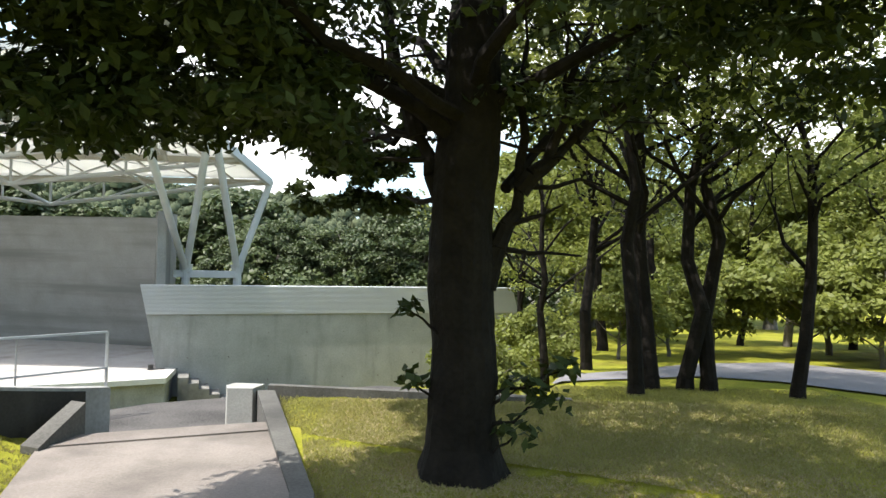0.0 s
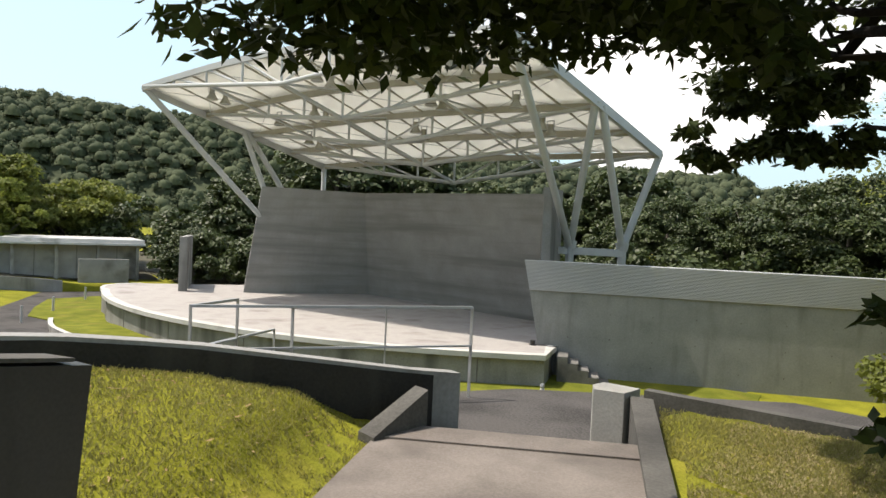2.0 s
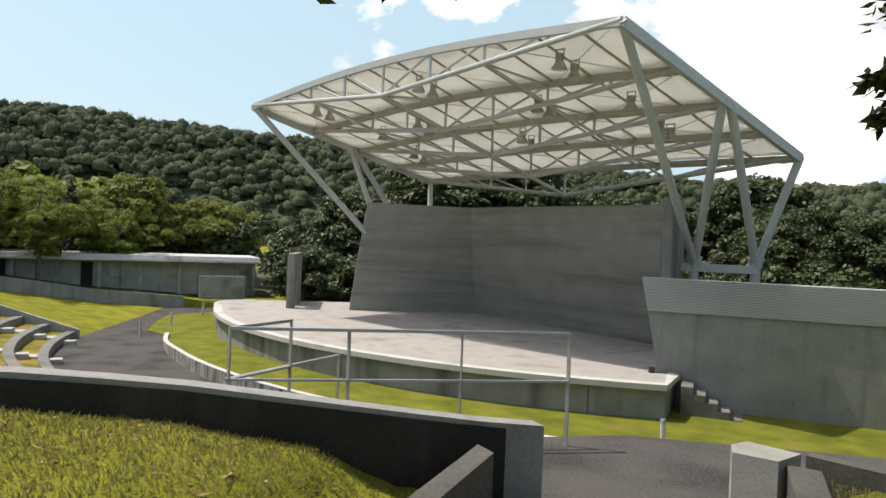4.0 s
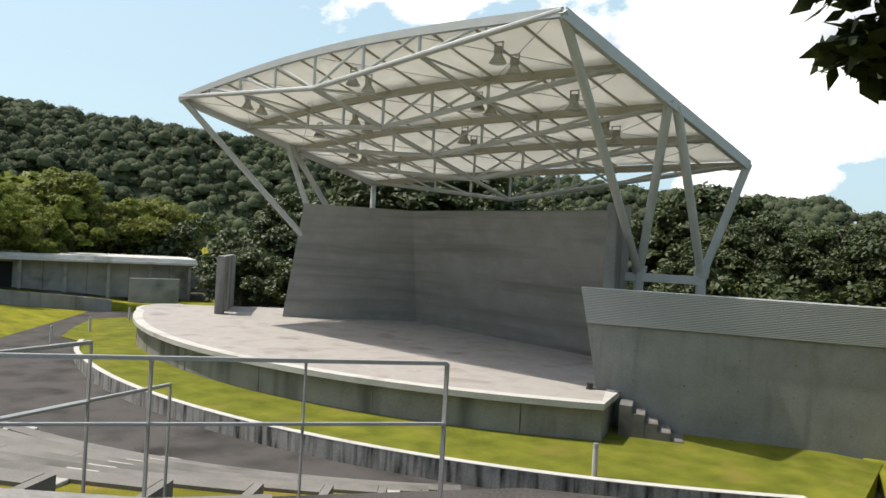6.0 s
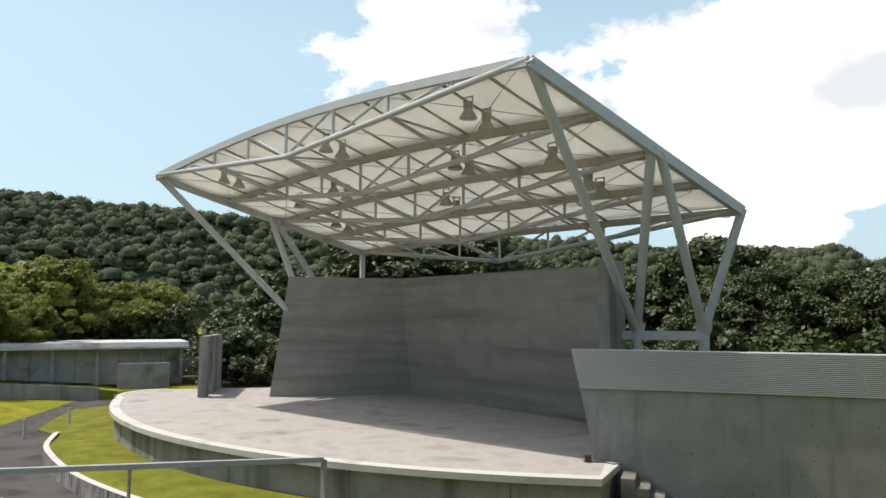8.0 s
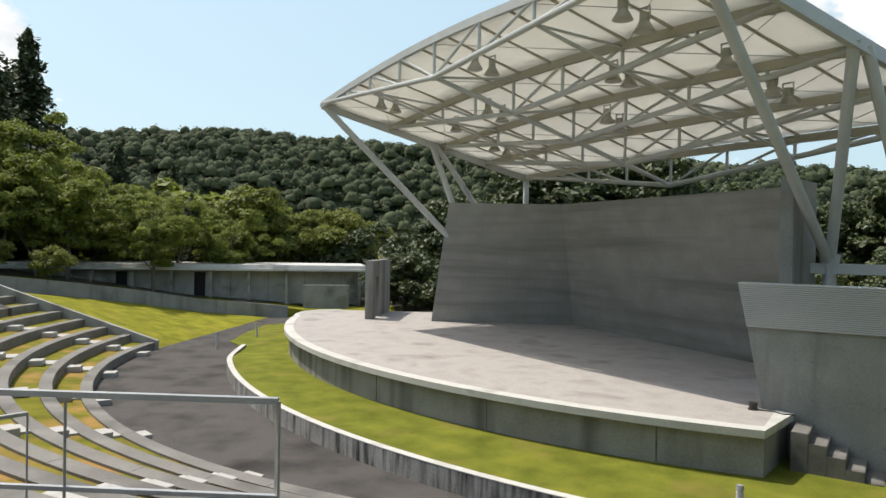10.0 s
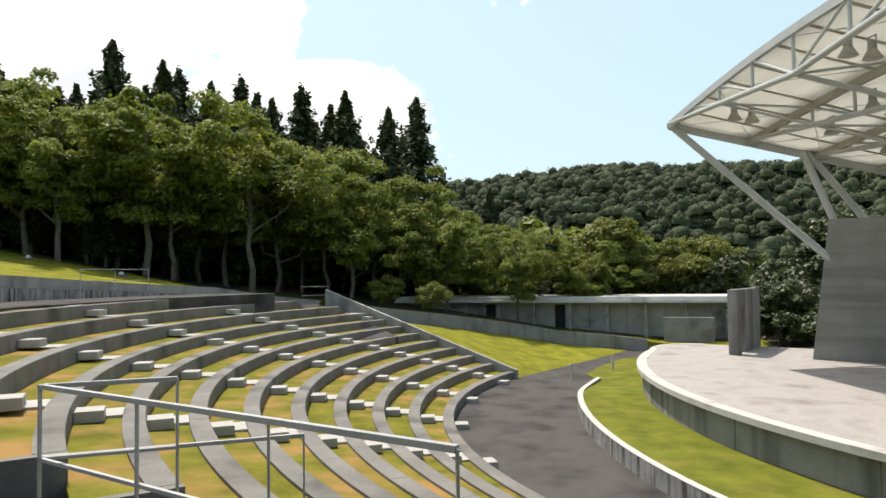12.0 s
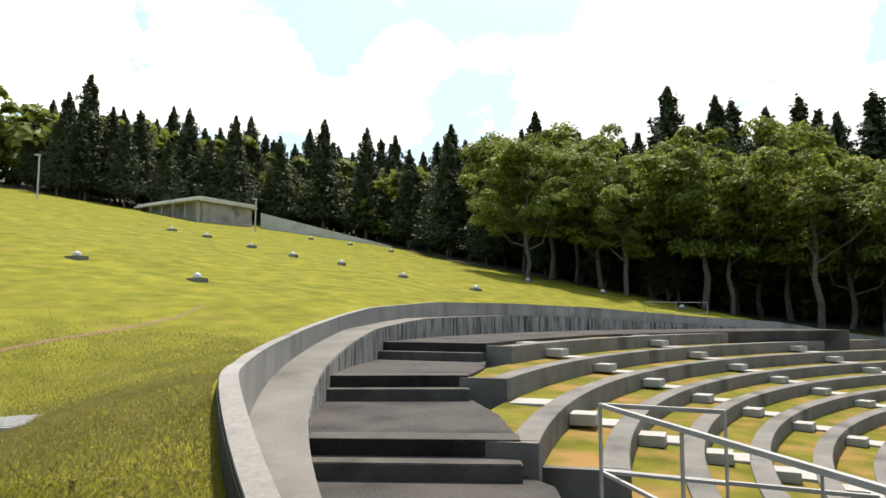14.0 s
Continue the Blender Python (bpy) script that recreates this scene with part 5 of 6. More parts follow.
def broadleaf(name, seed, height, spread, bare, leaf, leaf_size, per_clump, clump_count, clump_r, bark, label, limbs=6, trunk_r=0.16, lean=(0, 0), dome=False):
    """A tree: trunk and limbs in one mesh, crown of leaves in another."""
    rng = np.random.default_rng(seed)
    t = empty(name)
    bm = bmesh.new()
    top = Vector((lean[0], lean[1], height * 0.8))
    rod(bm, (0, 0, -0.3), (0, 0, 0.25), trunk_r * 1.5, trunk_r * 1.08, 12)
    pts = limb(bm, (0, 0, 0.2), top, trunk_r * 1.08, trunk_r * 0.25, rng, 7, 0.06, 10)
    tips = [top]
    for i in range(limbs):
        k = rng.uniform(bare / height, 0.75)
        s = pts[min(int(k * 7), 6)].lerp(pts[min(int(k * 7) + 1, 7)], k * 7 % 1)
        a = 2 * math.pi * (i + rng.uniform(0, 0.6)) / limbs
        reach = spread * rng.uniform(0.55, 0.95) * (1.1 - 0.4 * k)
        e = s + Vector((math.cos(a) * reach, math.sin(a) * reach, rng.uniform(0.25, 0.55) * reach + 0.12 * height))
        lp = limb(bm, s, e, trunk_r * 0.42 * (1.1 - k * 0.6), trunk_r * 0.08, rng, 4, 0.16, 7)
        tips += [e, lp[2], lp[3]]
        for q in range(2):
            f = lp[2 + q] + Vector(rng.normal(0, 0.35, 3)) * reach * 0.6 + Vector((0, 0, 0.2 * reach))
            limb(bm, lp[2 + q], f, trunk_r * 0.13, trunk_r * 0.04, rng, 3, 0.2, 5)
            tips.append(f)
    part("trunk", bm, bark, t)
    clumps = []
    for i in range(clump_count):
        c = tips[i % len(tips)] + Vector(np.clip(rng.normal(0, 0.28, 3), -0.4, 0.4)) * spread * 0.55
        c.z = max(c.z, bare + clump_r * 0.4)
        if dome:
            # tiers of rounded boughs over an uneven dome
            w = (i + 0.5) / clump_count
            a, up = i * 2.39996 + rng.normal(0, 0.2), 1.0 - 1.15 * w
            wide = math.sqrt(max(1 - up * up, 0.0)) * spread * rng.uniform(0.78, 1.06) * (1 + 0.12 * math.sin(3 * a + seed))
            c = Vector((math.cos(a) * wide, math.sin(a) * wide, height * 0.42 + up * height * 0.5 + rng.normal(0, 0.25)))
        clumps.append((c.x, c.y, c.z, clump_r * rng.uniform(0.6, 1.25)))
    p, n = crown_points(rng, clumps, per_clump, 0.6 if dome else 0.75)
    v, f = leaf_quads(p, n, leaf_size, rng)
    ob = new("crown", quick_mesh("crown", v, f, leaf))
    ob.parent = t
    return tagged(t, label, "tree")


def conifer(name, seed, height, spread, per_tier, tiers, label):
    rng = np.random.default_rng(seed)
    t = empty(name)
    bm = bmesh.new()
    rod(bm, (0, 0, -0.3), (0, 0, height * 0.95), 0.22, 0.03, 8)
    part("trunk", bm, M["bark_grey"], t)
    pts, nrm = [], []
    for i in range(tiers):
        k = i / (tiers - 1)
        z = height * (0.14 + 0.85 * k)
        r = spread * (1 - k) ** 0.78 * (0.78 + 0.3 * math.sin(i * 2.4 + seed)) + 0.18
        n = int(per_tier * (0.35 + 0.65 * (1 - k)))
        boughs = max(5, int(10 * (1 - k)) + 3)
        which = rng.integers(0, boughs, n)
        a = which * 2 * math.pi / boughs + rng.normal(0, 0.14, n) + i * 0.7
        reach = rng.uniform(0.55, 1.2, boughs)
        s = rng.random(n) ** 0.7 * r * reach[which]
        pts.append(np.stack([np.cos(a) * s, np.sin(a) * s, z - s * 0.1 + 0.04 * s * s + rng.normal(0, height * 0.018, n)], 1))
        nrm.append(np.stack([np.cos(a) * 0.3, np.sin(a) * 0.3, np.ones(n)], 1))
    v, f = leaf_quads(np.concatenate(pts), np.concatenate(nrm), 0.23, rng, 1.9)
    ob = new("crown", quick_mesh("crown", v, f, M["needle"]))
    ob.parent = t
    return tagged(t, label, "tree")


def plant(kinds, spots, rng, low=0.85, high=1.15):
    """Set out copies of the kinds of tree at plan spots (x, y, scale), the first ones in place."""
    fresh = set()
    for i, (x, y, s) in enumerate(spots):
        k = kinds[i % len(kinds)]
        m = pose(x, y, ground_height(x, y) - 0.05, 0, 0, rng.uniform(0, 360)) @ Matrix.Scale(s * rng.uniform(low, high), 4)
        if id(k) in fresh:
            c = k.copy()
            scene.collection.objects.link(c)
            c.matrix_basis = m
            for ch in k.children:
                d = ch.copy()
                scene.collection.objects.link(d)
                d.parent = c
        else:
            k.matrix_basis = m
            fresh.add(id(k))


def out(yaw, dist, at=(-1.72, 8.69)):
    return at[0] - dist * math.sin(radians(yaw)), at[1] + dist * math.cos(radians(yaw))


rng = random.Random(11)
# wood behind the seats: leafy trees in front, dark conifers above them
wood = [broadleaf("wood_tree", 20 + i, 11.5, 4.9, 2.6, M["leaf_mid"], 0.18, 250, 76, 0.95, M["bark_grey"], "leafy green tree at the edge of the hill wood", 7, 0.17) for i in range(3)]
spots = []
for i in range(26):
    yaw = 72 + (121 - 72) * i / 25
    d = 47 + 4 * math.sin(i * 1.7) + 8 * step_up(yaw, 110, 140)
    spots.append((*out(yaw, d), 0.55 + 0.42 * step_up(yaw, 78, 98) - 0.25 * step_up(yaw, 118, 136)))
for i in range(18):
    yaw = 78 + 46 * i / 17
    spots.append((*out(yaw, 56 + 4 * math.sin(i * 2.3) + 8 * step_up(yaw, 110, 140)), 0.6 + 0.5 * step_up(yaw, 78, 98) - 0.25 * step_up(yaw, 118, 136)))
plant(wood, spots, rng)
firs = [conifer("fir_tree", 40 + i, 14.0, 4.2, 620, 28, "tall dark pointed conifer in the hill wood") for i in range(4)]
spots = []
for i in range(62):
    yaw = 86 + (158 - 86) * i / 61
    spots.append((*out(yaw, 64 + 7 * math.sin(i * 2.1) + 6 * step_up(yaw, 115, 130) + 9 * step_up(yaw, 128, 137)), 1.13 - 0.41 * step_up(yaw, 104, 132) + 0.08 * math.sin(i * 1.3)))
spots += [(*out(74, 78), 0.6), (*out(76, 76), 0.75), (*out(80, 66), 0.8), (*out(75, 50), 0.42)]
spots += [(*out(112 + 2.3 * i, 55 + 3 * math.sin(i * 3) + 6 * step_up(112 + 2.3 * i, 112, 126) + 18 * step_up(112 + 2.3 * i, 126, 135)), 0.6) for i in range(14)]
spots += [(*out(148 + 3.0 * i, 77 + 5 * math.sin(i * 2)), 0.5 + 0.28 * (i in (2, 3))) for i in range(9)]
spots += [(*out(110 + 1.6 * i, 48.5 + 2.5 * math.sin(i * 2.6) + 9 * step_up(110 + 1.6 * i, 112, 126) + 22 * step_up(110 + 1.6 * i, 126, 135)), 0.6 + 0.1 * math.sin(i * 1.9)) for i in range(22) if i > 7 or i % 3 == 0]
spots += [(*out(147 + 1.5 * i, 72 + 3 * math.sin(i * 2.6)), 0.52 + 0.09 * math.sin(i * 1.9)) for i in range(9)]
plant(firs, spots, rng, 0.85, 1.15)
# wood floor, shade put into its dark colour, and bushes at its edge
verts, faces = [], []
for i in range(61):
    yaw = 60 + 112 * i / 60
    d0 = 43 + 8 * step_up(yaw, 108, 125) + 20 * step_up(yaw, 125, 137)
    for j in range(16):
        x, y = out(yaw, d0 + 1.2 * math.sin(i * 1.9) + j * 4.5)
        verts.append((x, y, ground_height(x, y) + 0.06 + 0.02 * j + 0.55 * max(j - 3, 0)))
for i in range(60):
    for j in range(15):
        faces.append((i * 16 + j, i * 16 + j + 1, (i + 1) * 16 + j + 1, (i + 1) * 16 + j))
tagged(mesh_object("wood_ground", verts, faces, M["wood_floor"], smooth=True), "leaf-strewn floor of the hill wood with shade in its dark colour", "wood floor", kind="structure")
bush = [broadleaf("wood_bush", 30, 3.2, 2.6, 0.1, M["leaf_mid"], 0.36, 44, 34, 0.85, M["bark_grey"], "dark leafy undergrowth at the wood edge", 8, 0.06)]
plant(bush, [(*out(64 + 78 * i / 39, 57 + 3 * math.sin(i * 2.7) + 8 * step_up(64 + 2 * i, 110, 125) + 14 * step_up(64 + 2 * i, 125, 135)), 1.15) for i in range(40)], rng)
plant(bush, [(*out(70 + 92 * i / 44, 68 + 3 * math.sin(i * 1.7) + 14 * step_up(70 + 2 * i, 122, 136)), 2.0) for i in range(45)], rng)
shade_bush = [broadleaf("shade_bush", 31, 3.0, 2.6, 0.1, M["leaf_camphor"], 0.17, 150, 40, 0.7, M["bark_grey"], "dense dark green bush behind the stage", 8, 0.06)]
plant(shade_bush, [(-31.0, 29.6, 0.9), (-29.0, 31.5, 1.0), (-33.0, 32.0, 1.1), (-35.0, 29.5, 0.9), (-37.2, 32.0, 1.1), (-30.5, 34.5, 1.2), (-26.5, 34.0, 1.1), (-22, 35, 1.1), (-40.5, 35, 1.3), (-44, 36, 1.4), (-35, 37, 1.4), (-17, 36, 1.1), (-12, 36, 1.1), (-8, 35, 1.1), (-4, 34.5, 1.2), (0, 34, 1.2), (4, 33.5, 1.2), (-50, 33, 1.4)], rng)
# sheet over the lawn behind the stage, tree shade painted in as dark colour
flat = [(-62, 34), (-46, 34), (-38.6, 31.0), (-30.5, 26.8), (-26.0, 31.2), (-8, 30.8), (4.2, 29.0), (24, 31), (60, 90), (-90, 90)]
flat_sheet("shade_ground", flat, LAWN_Z + 0.1, M["wood_floor"], "dark ground sheet behind the stage with tree shade in its colour", "wood floor", 0.2)
# bright trees behind the service building, beside and behind the stage
bright = [broadleaf("park_tree", 60 + i, 7.0, 3.4, 1.2, M["leaf_light"], 0.2, 220, 48, 0.95, M["bark_grey"], "light green rounded tree behind the low building", 7, 0.15) for i in range(2)]
plant(bright, [(*out(62 + 1.9 * i, 58 + 5 * math.sin(i * 2.2)), 0.95) for i in range(11)] + [(13.0, 18.0, 0.9), (16.5, 14.5, 1.0), (20.0, 10.5, 1.0), (11.0, 22.0, 1.0), (22.0, 17.0, 1.1), (17.0, 22.0, 1.1), (5.5, 28.0, 1.0)], rng)
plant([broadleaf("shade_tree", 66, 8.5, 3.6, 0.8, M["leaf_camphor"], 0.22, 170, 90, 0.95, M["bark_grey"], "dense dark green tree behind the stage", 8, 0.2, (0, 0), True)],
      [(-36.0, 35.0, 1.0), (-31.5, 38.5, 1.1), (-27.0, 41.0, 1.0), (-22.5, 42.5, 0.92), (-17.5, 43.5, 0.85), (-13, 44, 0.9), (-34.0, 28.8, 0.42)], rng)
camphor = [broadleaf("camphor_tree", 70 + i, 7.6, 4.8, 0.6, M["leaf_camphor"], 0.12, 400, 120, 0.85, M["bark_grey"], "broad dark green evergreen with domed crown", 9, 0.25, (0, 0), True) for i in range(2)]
plant(camphor, [(-9.5, 40.0, 0.8), (-5.2, 38.5, 0.92), (-1.0, 38.0, 1.0), (3.5, 39.0, 1.12), (-5.5, 46.0, 0.95), (1.0, 46.0, 1.05), (9.0, 41.0, 1.1), (7, 48, 1.15), (14, 46, 1.2), (19, 40, 1.2)], rng)


# far hills: a ridge sheet under a cover of small crowns
def build_hill(name, yaws, dist, heights, depth, trees, leaf, label):
    rng = np.random.default_rng(len(yaws) * 7 + trees)
    n, m = 60, 10
    top = table(list(zip(yaws, heights)))

    def at(yaw, t):
        x, y = out(yaw, dist + depth * t)
        return x, y, FLOOR_Z - 3 + (top(yaw) + 3) * math.sin(t * math.pi / 2) ** 0.9
    verts = [at(yaws[0] + (yaws[-1] - yaws[0]) * i / n, j / m) for i in range(n + 1) for j in range(m + 1)]
    faces = [(i * (m + 1) + j, (i + 1) * (m + 1) + j, (i + 1) * (m + 1) + j + 1, i * (m + 1) + j + 1) for i in range(n) for j in range(m)]
    tagged(mesh_object(name, verts, faces, M["leaf_far"], smooth=True), label, "hill", kind="structure")
    clumps = []
    for i in range(trees):
        x, y, z = at(rng.uniform(yaws[0], yaws[-1]), rng.random() ** 0.8)
        big = rng.uniform(0.5, 1.25) ** 1.3
        tall = rng.uniform(0.2, 1.9) * big
        for k in range(2):
            r = rng.uniform(1.7, 3.0) * big * dist / 200
            clumps.append((x + rng.normal(0, 1.5) * big, y + rng.normal(0, 1.5) * big, z + tall + rng.uniform(0, 2.2) * big, r))
    p, nr = crown_points(rng, clumps, 30, 0.95, 0.75)
    v, f = leaf_quads(p, nr, 0.6 * dist / 200, rng, 1.3)
    # solid inner part of each crown: an uneven dome
    th, ph = np.meshgrid(np.linspace(0, 2 * math.pi, 8)[:-1], np.linspace(0.12, 1.9, 4))
    dome = np.stack([np.cos(th) * np.sin(ph), np.sin(th) * np.sin(ph), np.cos(ph)], -1).reshape(-1, 3)
    q = np.array([(j * 7 + i, (j + 1) * 7 + i, (j + 1) * 7 + (i + 1) % 7, j * 7 + (i + 1) % 7) for j in range(3) for i in range(7)])
    cores = np.array(clumps)
    dv = dome[None] * (cores[:, None, 3:4] * 0.74 * rng.uniform(0.82, 1.12, (len(cores), len(dome), 1))) + cores[:, None, :3]
    v, f = np.concatenate([v, dv.reshape(-1, 3)]), np.concatenate([f, (q[None] + (len(v) + np.arange(len(cores)) * len(dome))[:, None, None]).reshape(-1, 4)])
    ob = new(name + "_wood", quick_mesh(name + "_wood", v, f, leaf))
    tagged(ob, "dense green woodland covering the far hill with haze in its colour", "woodland", kind="stuff")


build_hill("far_hill", (8, 22, 35, 48, 60, 72, 84, 96), 190, (25, 29, 34, 40.5, 42, 44.5, 38, 28), 110, 5000, M["leaf_far"], "long dark wooded hill on the horizon")
build_hill("low_hill", (-40, -20, -5, 8, 20), 210, (14, 20, 22, 22, 20), 90, 900, M["leaf_far"], "low wooded hill beyond the road")

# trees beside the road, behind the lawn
grove = [broadleaf("grove_tree", 80 + i, 8.6, 3.6, 2.6, M["leaf_light"], 0.065, 110, 46, 0.7, M["bark"], "slender park tree with near-black trunk and airy leaves", 9, 0.115, ((0.3, -0.2), (-0.4, 0.2), (0.2, 0.3))[i]) for i in range(3)]
plant(grove, [(2.6, 9.2, 0.95), (3.0, 9.9, 0.9), (3.5, 9.9, 0.9), (3.8, 9.8, 1.0), (4.75, 9.2, 0.75), (2.65, 12.6, 0.85), (2.4, 15.8, 0.95), (4.2, 18.0, 1.0), (6.2, 20.5, 1.1), (9.5, 22.0, 1.0), (2.9, 24.0, 1.1), (12.5, 21, 1.1), (7.4, 26, 1.2), (10.8, 15.8, 0.9), (16, 18, 1.1)], rng)
shrubs = [broadleaf("shrub", 90, 2.4, 1.6, 0.1, M["leaf_light"], 0.09, 260, 28, 0.5, M["bark_grey"], "bushy light green shrub by the road", 8, 0.05)]
plant(shrubs, [(9.2, 14.4, 1.0), (10.4, 13.0, 1.15), (11.8, 11.9, 1.1), (13.6, 10.6, 1.3), (8.6, 16.4, 1.2), (6.9, 17.6, 1.1), (5.4, 16.4, 0.9), (3.9, 15.2, 0.8), (12.0, 15.0, 1.5), (14.5, 12.6, 1.6), (16.5, 10.0, 1.6), (10.2, 18.2, 1.5), (1.2, 17.0, 0.9), (3.0, 20.0, 1.2), (6.0, 23.0, 1.5), (-41.8, 12.3, 0.8), (-42.3, 9.6, 0.9)], rng)


def build_near_tree():
    """The large evergreen beside the path, whose boughs hang over it."""
    rng = np.random.default_rng(5)
    t = empty("evergreen_tree", (0.2, 5.45, UPPER_Z - 0.05))
    bm = bmesh.new()
    trunk = [(0, 0, 0.25), (-0.03, 0.0, 1.1), (-0.06, 0.02, 1.9), (-0.03, 0.0, 2.6), (0.02, 0, 3.6), (0.1, 0.1, 5.0)]
    rads = (0.27, 0.25, 0.255, 0.245, 0.21, 0.12)
    rings, sides = [], 20
    for j in range(61):
        z = -0.25 + 5.2 * j / 60
        h = np.interp(z, [p[2] for p in trunk], [p[0] for p in trunk]), np.interp(z, [p[2] for p in trunk], [p[1] for p in trunk])
        r0 = float(np.interp(z, (-0.3, 0.05, 0.3, *[p[2] for p in trunk[1:]]), (0.48, 0.37, 0.28, *rads[1:])))
        ring = []
        for i in range(sides):
            a = 2 * math.pi * i / sides
            lump = 1 + 0.16 * noise.noise((math.cos(a) * 1.3, math.sin(a) * 1.3, z * 1.6)) + 0.07 * noise.noise((math.cos(a) * 4, math.sin(a) * 4, z * 4.5 + 7))
            lump += 0.3 * max(0.0, 0.35 - z) * math.cos(5 * a)
            ring.append(bm.verts.new((h[0] + r0 * lump * math.cos(a), h[1] + r0 * lump * math.sin(a), z)))
        rings.append(ring)
    for p, q in zip(rings, rings[1:]):
        for i in range(sides):
            bm.faces.new((p[i], p[(i + 1) % sides], q[(i + 1) % sides], q[i]))
    ends = []
    for s, e, r in (((-0.08, 0, 1.85), (-0.42, 0.05, 2.7), 0.12), ((-0.42, 0.05, 2.68), (-0.8, 0.2, 4.0), 0.085), ((0.12, 0, 1.5), (0.4, 0.05, 2.3), 0.11), ((0.4, 0.05, 2.27), (0.85, 0.1, 2.72), 0.085), ((0.84, 0.1, 2.7), (1.9, 0.5, 3.7), 0.06), ((0.4, 0.05, 2.25), (0.45, 0.15, 3.5), 0.05), ((0.6, 0.05, 2.45), (0.95, 0.0, 3.6), 0.05),
                    ((0.0, 0, 2.7), (0.4, 1.2, 4.6), 0.07), ((-0.05, 0, 2.6), (-1.6, -1.2, 3.4), 0.08), ((-0.05, 0, 2.9), (-2.2, 0.4, 3.7), 0.07), ((0, 0, 2.9), (1.9, -0.6, 3.7), 0.07),
                    ((0, 0, 3.0), (0.6, -2.2, 3.9), 0.07), ((0, 0, 3.2), (-0.9, 2.0, 4.2), 0.06), ((0.3, 0.2, 2.3), (1.5, 1.6, 3.9), 0.05), ((0, 0, 2.8), (-1.5, -2.4, 3.3), 0.06), ((-0.05, 0, 2.8), (-1.2, 1.9, 2.9), 0.05), ((-0.05, 0.1, 3.0), (-1.3, 3.3, 3.3), 0.06)):
        pts = limb(bm, s, e, r, r * 0.35, rng, 5, 0.1, 9)
        ends += pts[2:]
        for q in pts[2:]:
            f = q + Vector(rng.normal(0, 0.4, 3))
            f.z = max(f.z, q.z - 0.05)
            limb(bm, q, f, r * 0.25, 0.008, rng, 3, 0.2, 5)
            ends.append(f)
    part("trunk", bm, M["bark"], t, "rough bark trunk and limbs with crown shade in their colour")
    clumps = []
    for i in range(210):
        c = ends[i % len(ends)] + Vector(rng.normal(0, 0.42, 3))
        r = 0.34 * rng.uniform(0.6, 1.3)
        if c.x > -1.2 and rng.random() < 0.6:
            continue
        c.z = max(c.z, 2.6 + 0.25 * rng.random() + r * 0.4)
        clumps.append((c.x, c.y, c.z, r))
    # roof of leaves over the path, lowest where it hangs above the camera's way
    for i in range(360):
        x, y = rng.uniform(-3.4, 4.2), rng.uniform(-3.4, 2.8)
        if math.hypot(x, y) > 4.3 or (x < -2.3 and y > -0.7) or (x > 0.1 and rng.random() < 0.72) or (-1.5 < x < 0.3 and y > -0.6 and rng.random() < 0.65):
            continue
        clumps.append((x, y, rng.uniform(3.0, 4.9) + 0.75 * step_up(x, 0.2, 1.2), 0.4))
    for i in range(90):
        x, y = rng.uniform(-3.0, -0.9), rng.uniform(-1.9, 0.1)
        if x < -2.3 and y > -0.7:
            continue
        clumps.append((x, y, rng.uniform(2.42, 2.9) + 0.12 * math.sin(x * 3), 0.3))
    for i in range(60):
        clumps.append((rng.uniform(-4.6, -2.9), rng.uniform(-2.6, -1.0), rng.uniform(2.75, 4.2), 0.36))
    for i in range(70):
        clumps.append((rng.uniform(1.2, 4.4), rng.uniform(-3.6, -0.6), rng.uniform(3.0, 4.2), 0.36))
    for i in range(70):
        clumps.append((rng.uniform(-3.2, -1.0), rng.uniform(-2.9, -1.4), rng.uniform(2.8, 3.7), 0.34))
    for i in range(45):
        clumps.append((rng.uniform(0.9, 3.0), rng.uniform(-2.9, -1.2), rng.uniform(3.15, 3.9), 0.34))
    # high dense part of the crown, which shades the lawn
    for i in range(330):
        x, y = rng.uniform(-2.6, 4.6), rng.uniform(-2.8, 3.0)
        if math.hypot(x - 0.8, y) < 3.9:
            clumps.append((x, y, rng.uniform(4.5, 6.8), 0.46))
    # low boughs at either side of the path's start
    for i in range(30):
        clumps.append((rng.uniform(1.3, 3.7), rng.uniform(-1.9, -0.3), rng.uniform(2.5, 3.4) - 0.1 * math.sin(i), 0.3))
    for i in range(30):
        clumps.append((rng.uniform(-2.7, -0.9), rng.uniform(-2.9, -1.2), rng.uniform(2.8, 3.4), 0.3))
    # bough hanging over the gap in the wall
    for i in range(36):
        x = rng.uniform(-1.7, -0.5)
        clumps.append((x, rng.uniform(1.6, 2.15), 2.22 + rng.random() ** 1.4 * 0.75 + 0.05 * math.sin(x * 9), 0.15))
    clumps = [c for c in clumps if c[0] > -1.42 - 0.364 * (3.24 - c[1])]
    # long bough reaching past the gap
    for i in range(26):
        clumps.append((rng.uniform(-2.05, -0.7), rng.uniform(2.9, 3.7), 2.72 + 0.85 * rng.random(), 0.17))
    p, n = crown_points(rng, clumps, 95, 0.8, 0.2)
    v, f = leaf_quads(p, n, 0.05, rng, 2.2)
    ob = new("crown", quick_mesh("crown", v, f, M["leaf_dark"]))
    ob.parent = t
    # sprouts low on the trunk
    clumps = [(0.42, -0.15, 0.75, 0.2), (0.6, -0.1, 0.6, 0.24), (0.38, -0.2, 0.4, 0.2), (0.75, 0.0, 0.85, 0.18), (-0.42, -0.1, 0.75, 0.14), (-0.45, -0.05, 1.3, 0.13)]
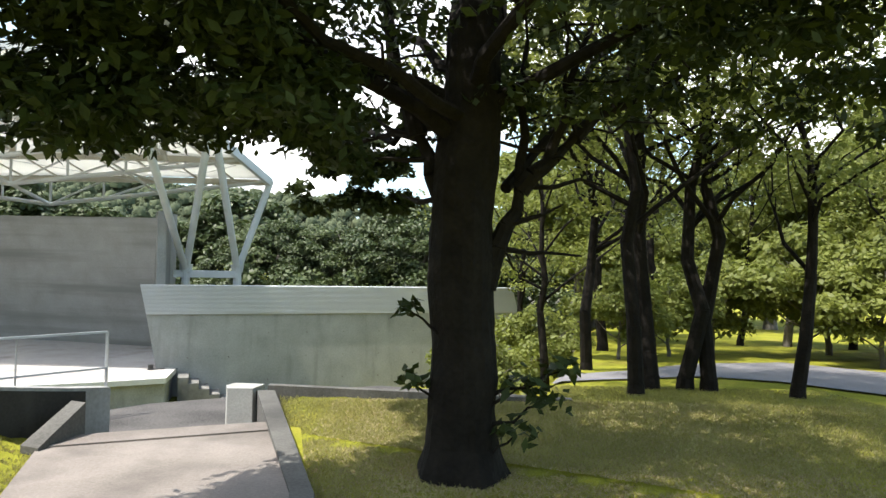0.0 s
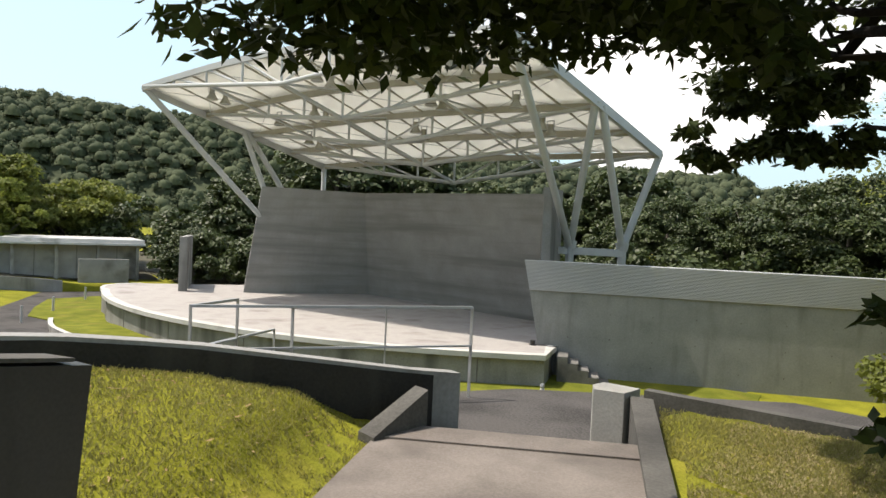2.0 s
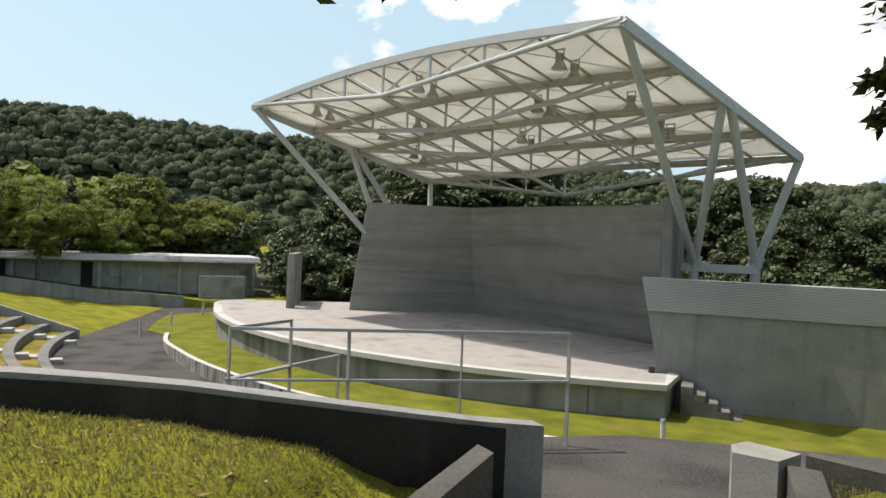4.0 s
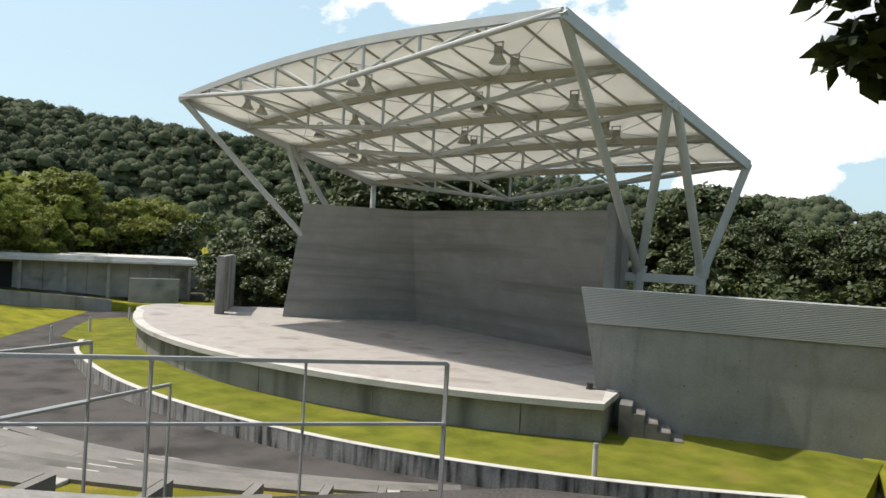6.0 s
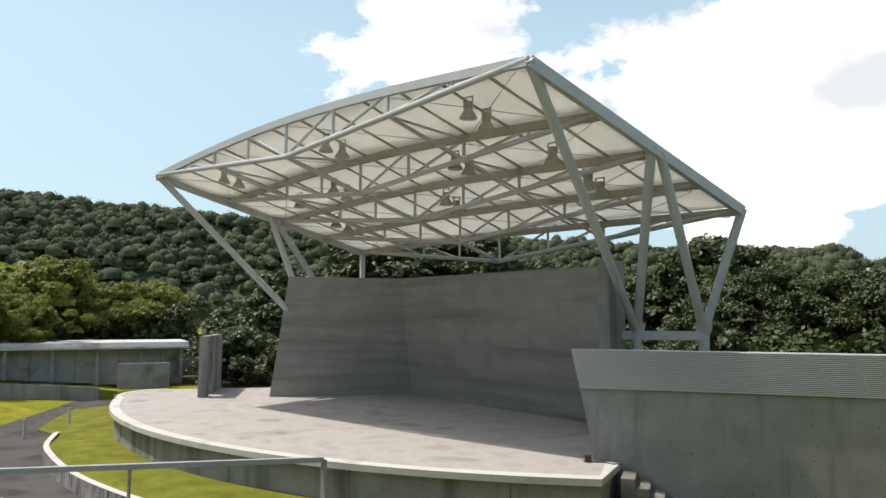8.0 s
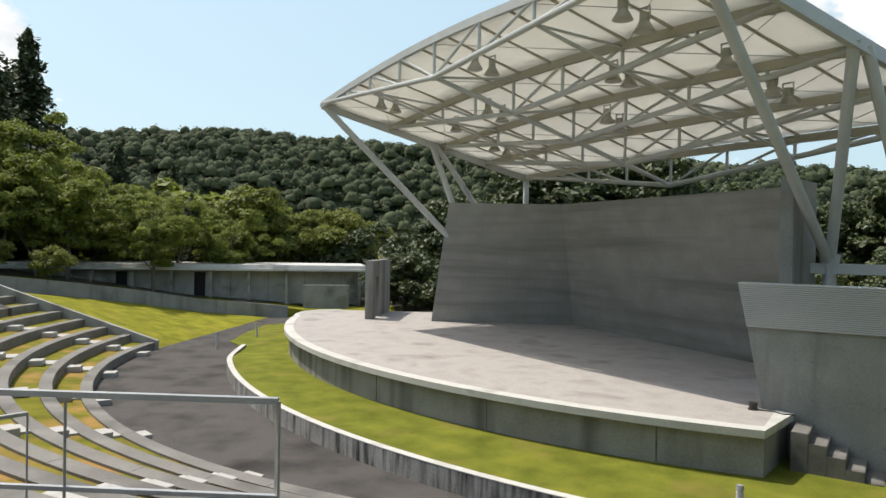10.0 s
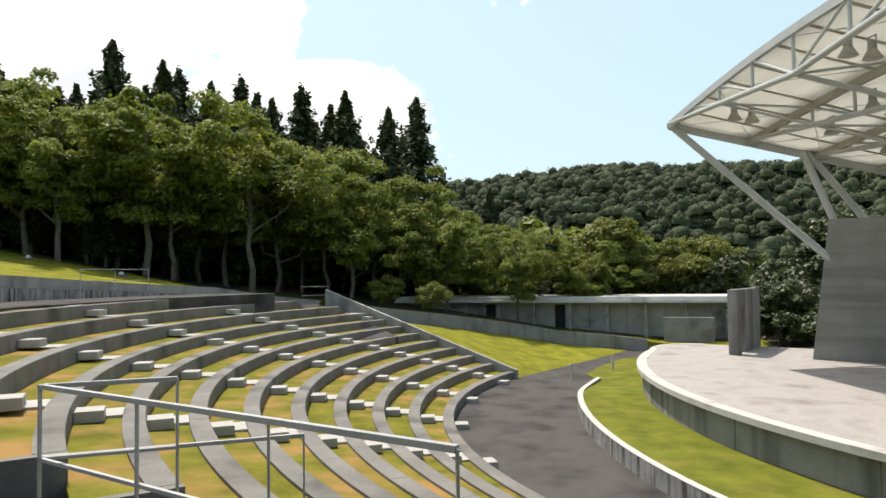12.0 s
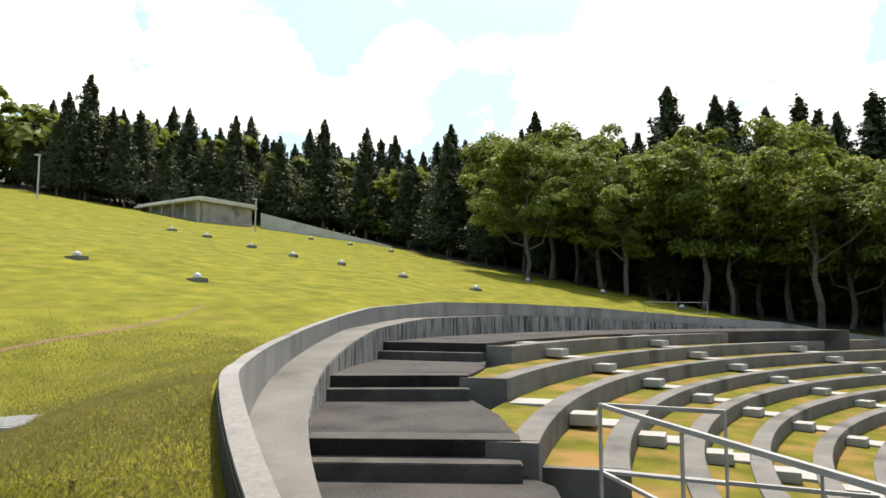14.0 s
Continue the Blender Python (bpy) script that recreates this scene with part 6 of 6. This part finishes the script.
    for c in clumps:
        bm = bmesh.new()
        limb(bm, (0.15 if c[0] > 0 else -0.15, -0.15, c[2] - 0.2), c[:3], 0.018, 0.006, rng, 4, 0.15, 5)
        twig = part("sprout_twig", bm, M["bark"], t)
        p, n = crown_points(rng, [c], 34, 1.0, 0.3)
        v, f = leaf_quads(p, n, 0.06, rng, 2.2)
        ob = new("sprout_leaves", quick_mesh("sprout_leaves", v, f, M["leaf_dark"]))
        ob.parent = twig
    tagged(t, "large dark evergreen tree with overhanging leafy boughs", "tree")


build_near_tree()


# grass blades and dry leaves where the lawn is seen close by
def build_blades(name, areas, count, size, mat, label, tall, seed, lie=0.0):
    rng = np.random.default_rng(seed)
    pts = []
    while len(pts) < count:
        x0, y0, x1, y1 = areas[rng.integers(len(areas))]
        x, y = rng.uniform(x0, x1), rng.uniform(y0, y1)
        if math.hypot(x - RING[0], y - RING[1]) < RING_R + 0.05:
            continue
        if -3.4 < x < 1.2 and y < 6.7 and (x + 3.2) > -0.2 and x < -0.85 + (4.7 - y) * 0.245 and y > -6 and x > -3.3 + (5.7 - y) * 0.37:
            continue
        if y > 8.15 and x < 1.5 and x > -4:
            continue
        if rng.random() > 1.25 - math.hypot(x + 2.0, y - 6.0) / 11:
            continue
        pts.append((x, y, ground_height(x, y) + 0.004))
    p = np.array(pts)
    n = len(p)
    a = rng.uniform(0, 2 * math.pi, n)
    side = np.stack([np.cos(a), np.sin(a), np.zeros(n)], 1) * size * rng.uniform(0.6, 1.3, (n, 1))
    up = np.stack([rng.normal(0, 0.5 + lie, n), rng.normal(0, 0.5 + lie, n), np.ones(n) * (1 - lie)], 1) * tall * rng.uniform(0.5, 1.3, (n, 1))
    v = np.stack([p - side, p + side, p + side * 0.15 + up, p - side * 0.15 + up], 1).reshape(-1, 3)
    idx = np.arange(n) * 4
    ob = new(name, quick_mesh(name, v, np.stack([idx, idx + 1, idx + 2, idx + 3], 1), mat))
    tagged(ob, label, "grass", kind="stuff")


build_blades("grass", [(-5.5, 1.0, -0.5, 8.0), (-2.0, 3.5, 6.5, 8.2), (-0.5, 5.5, 5.5, 10.0), (-9.0, -3.0, -3.0, 6.0), (-11, -7, -2, 2)], 260000, 0.0045, M["blade"], "short sunlit grass blades on the lawn", 0.024, 3)
build_blades("dry_grass", [(-1.2, 3.4, 3.2, 8.25), (-0.8, 5.0, 6.0, 8.25)], 110000, 0.005, M["thatch"], "dry tan grass under the tree and beside the path", 0.02, 8, 0.4)
build_blades("leaf_litter", [(-5.5, 1.0, 0.0, 7.0), (-1.0, 3.5, 4.0, 8.2), (-7.0, 0.0, -4.0, 5.0)], 3000, 0.014, M["dry"], "scattered dry fallen leaves on the grass", 0.03, 4, 0.8)
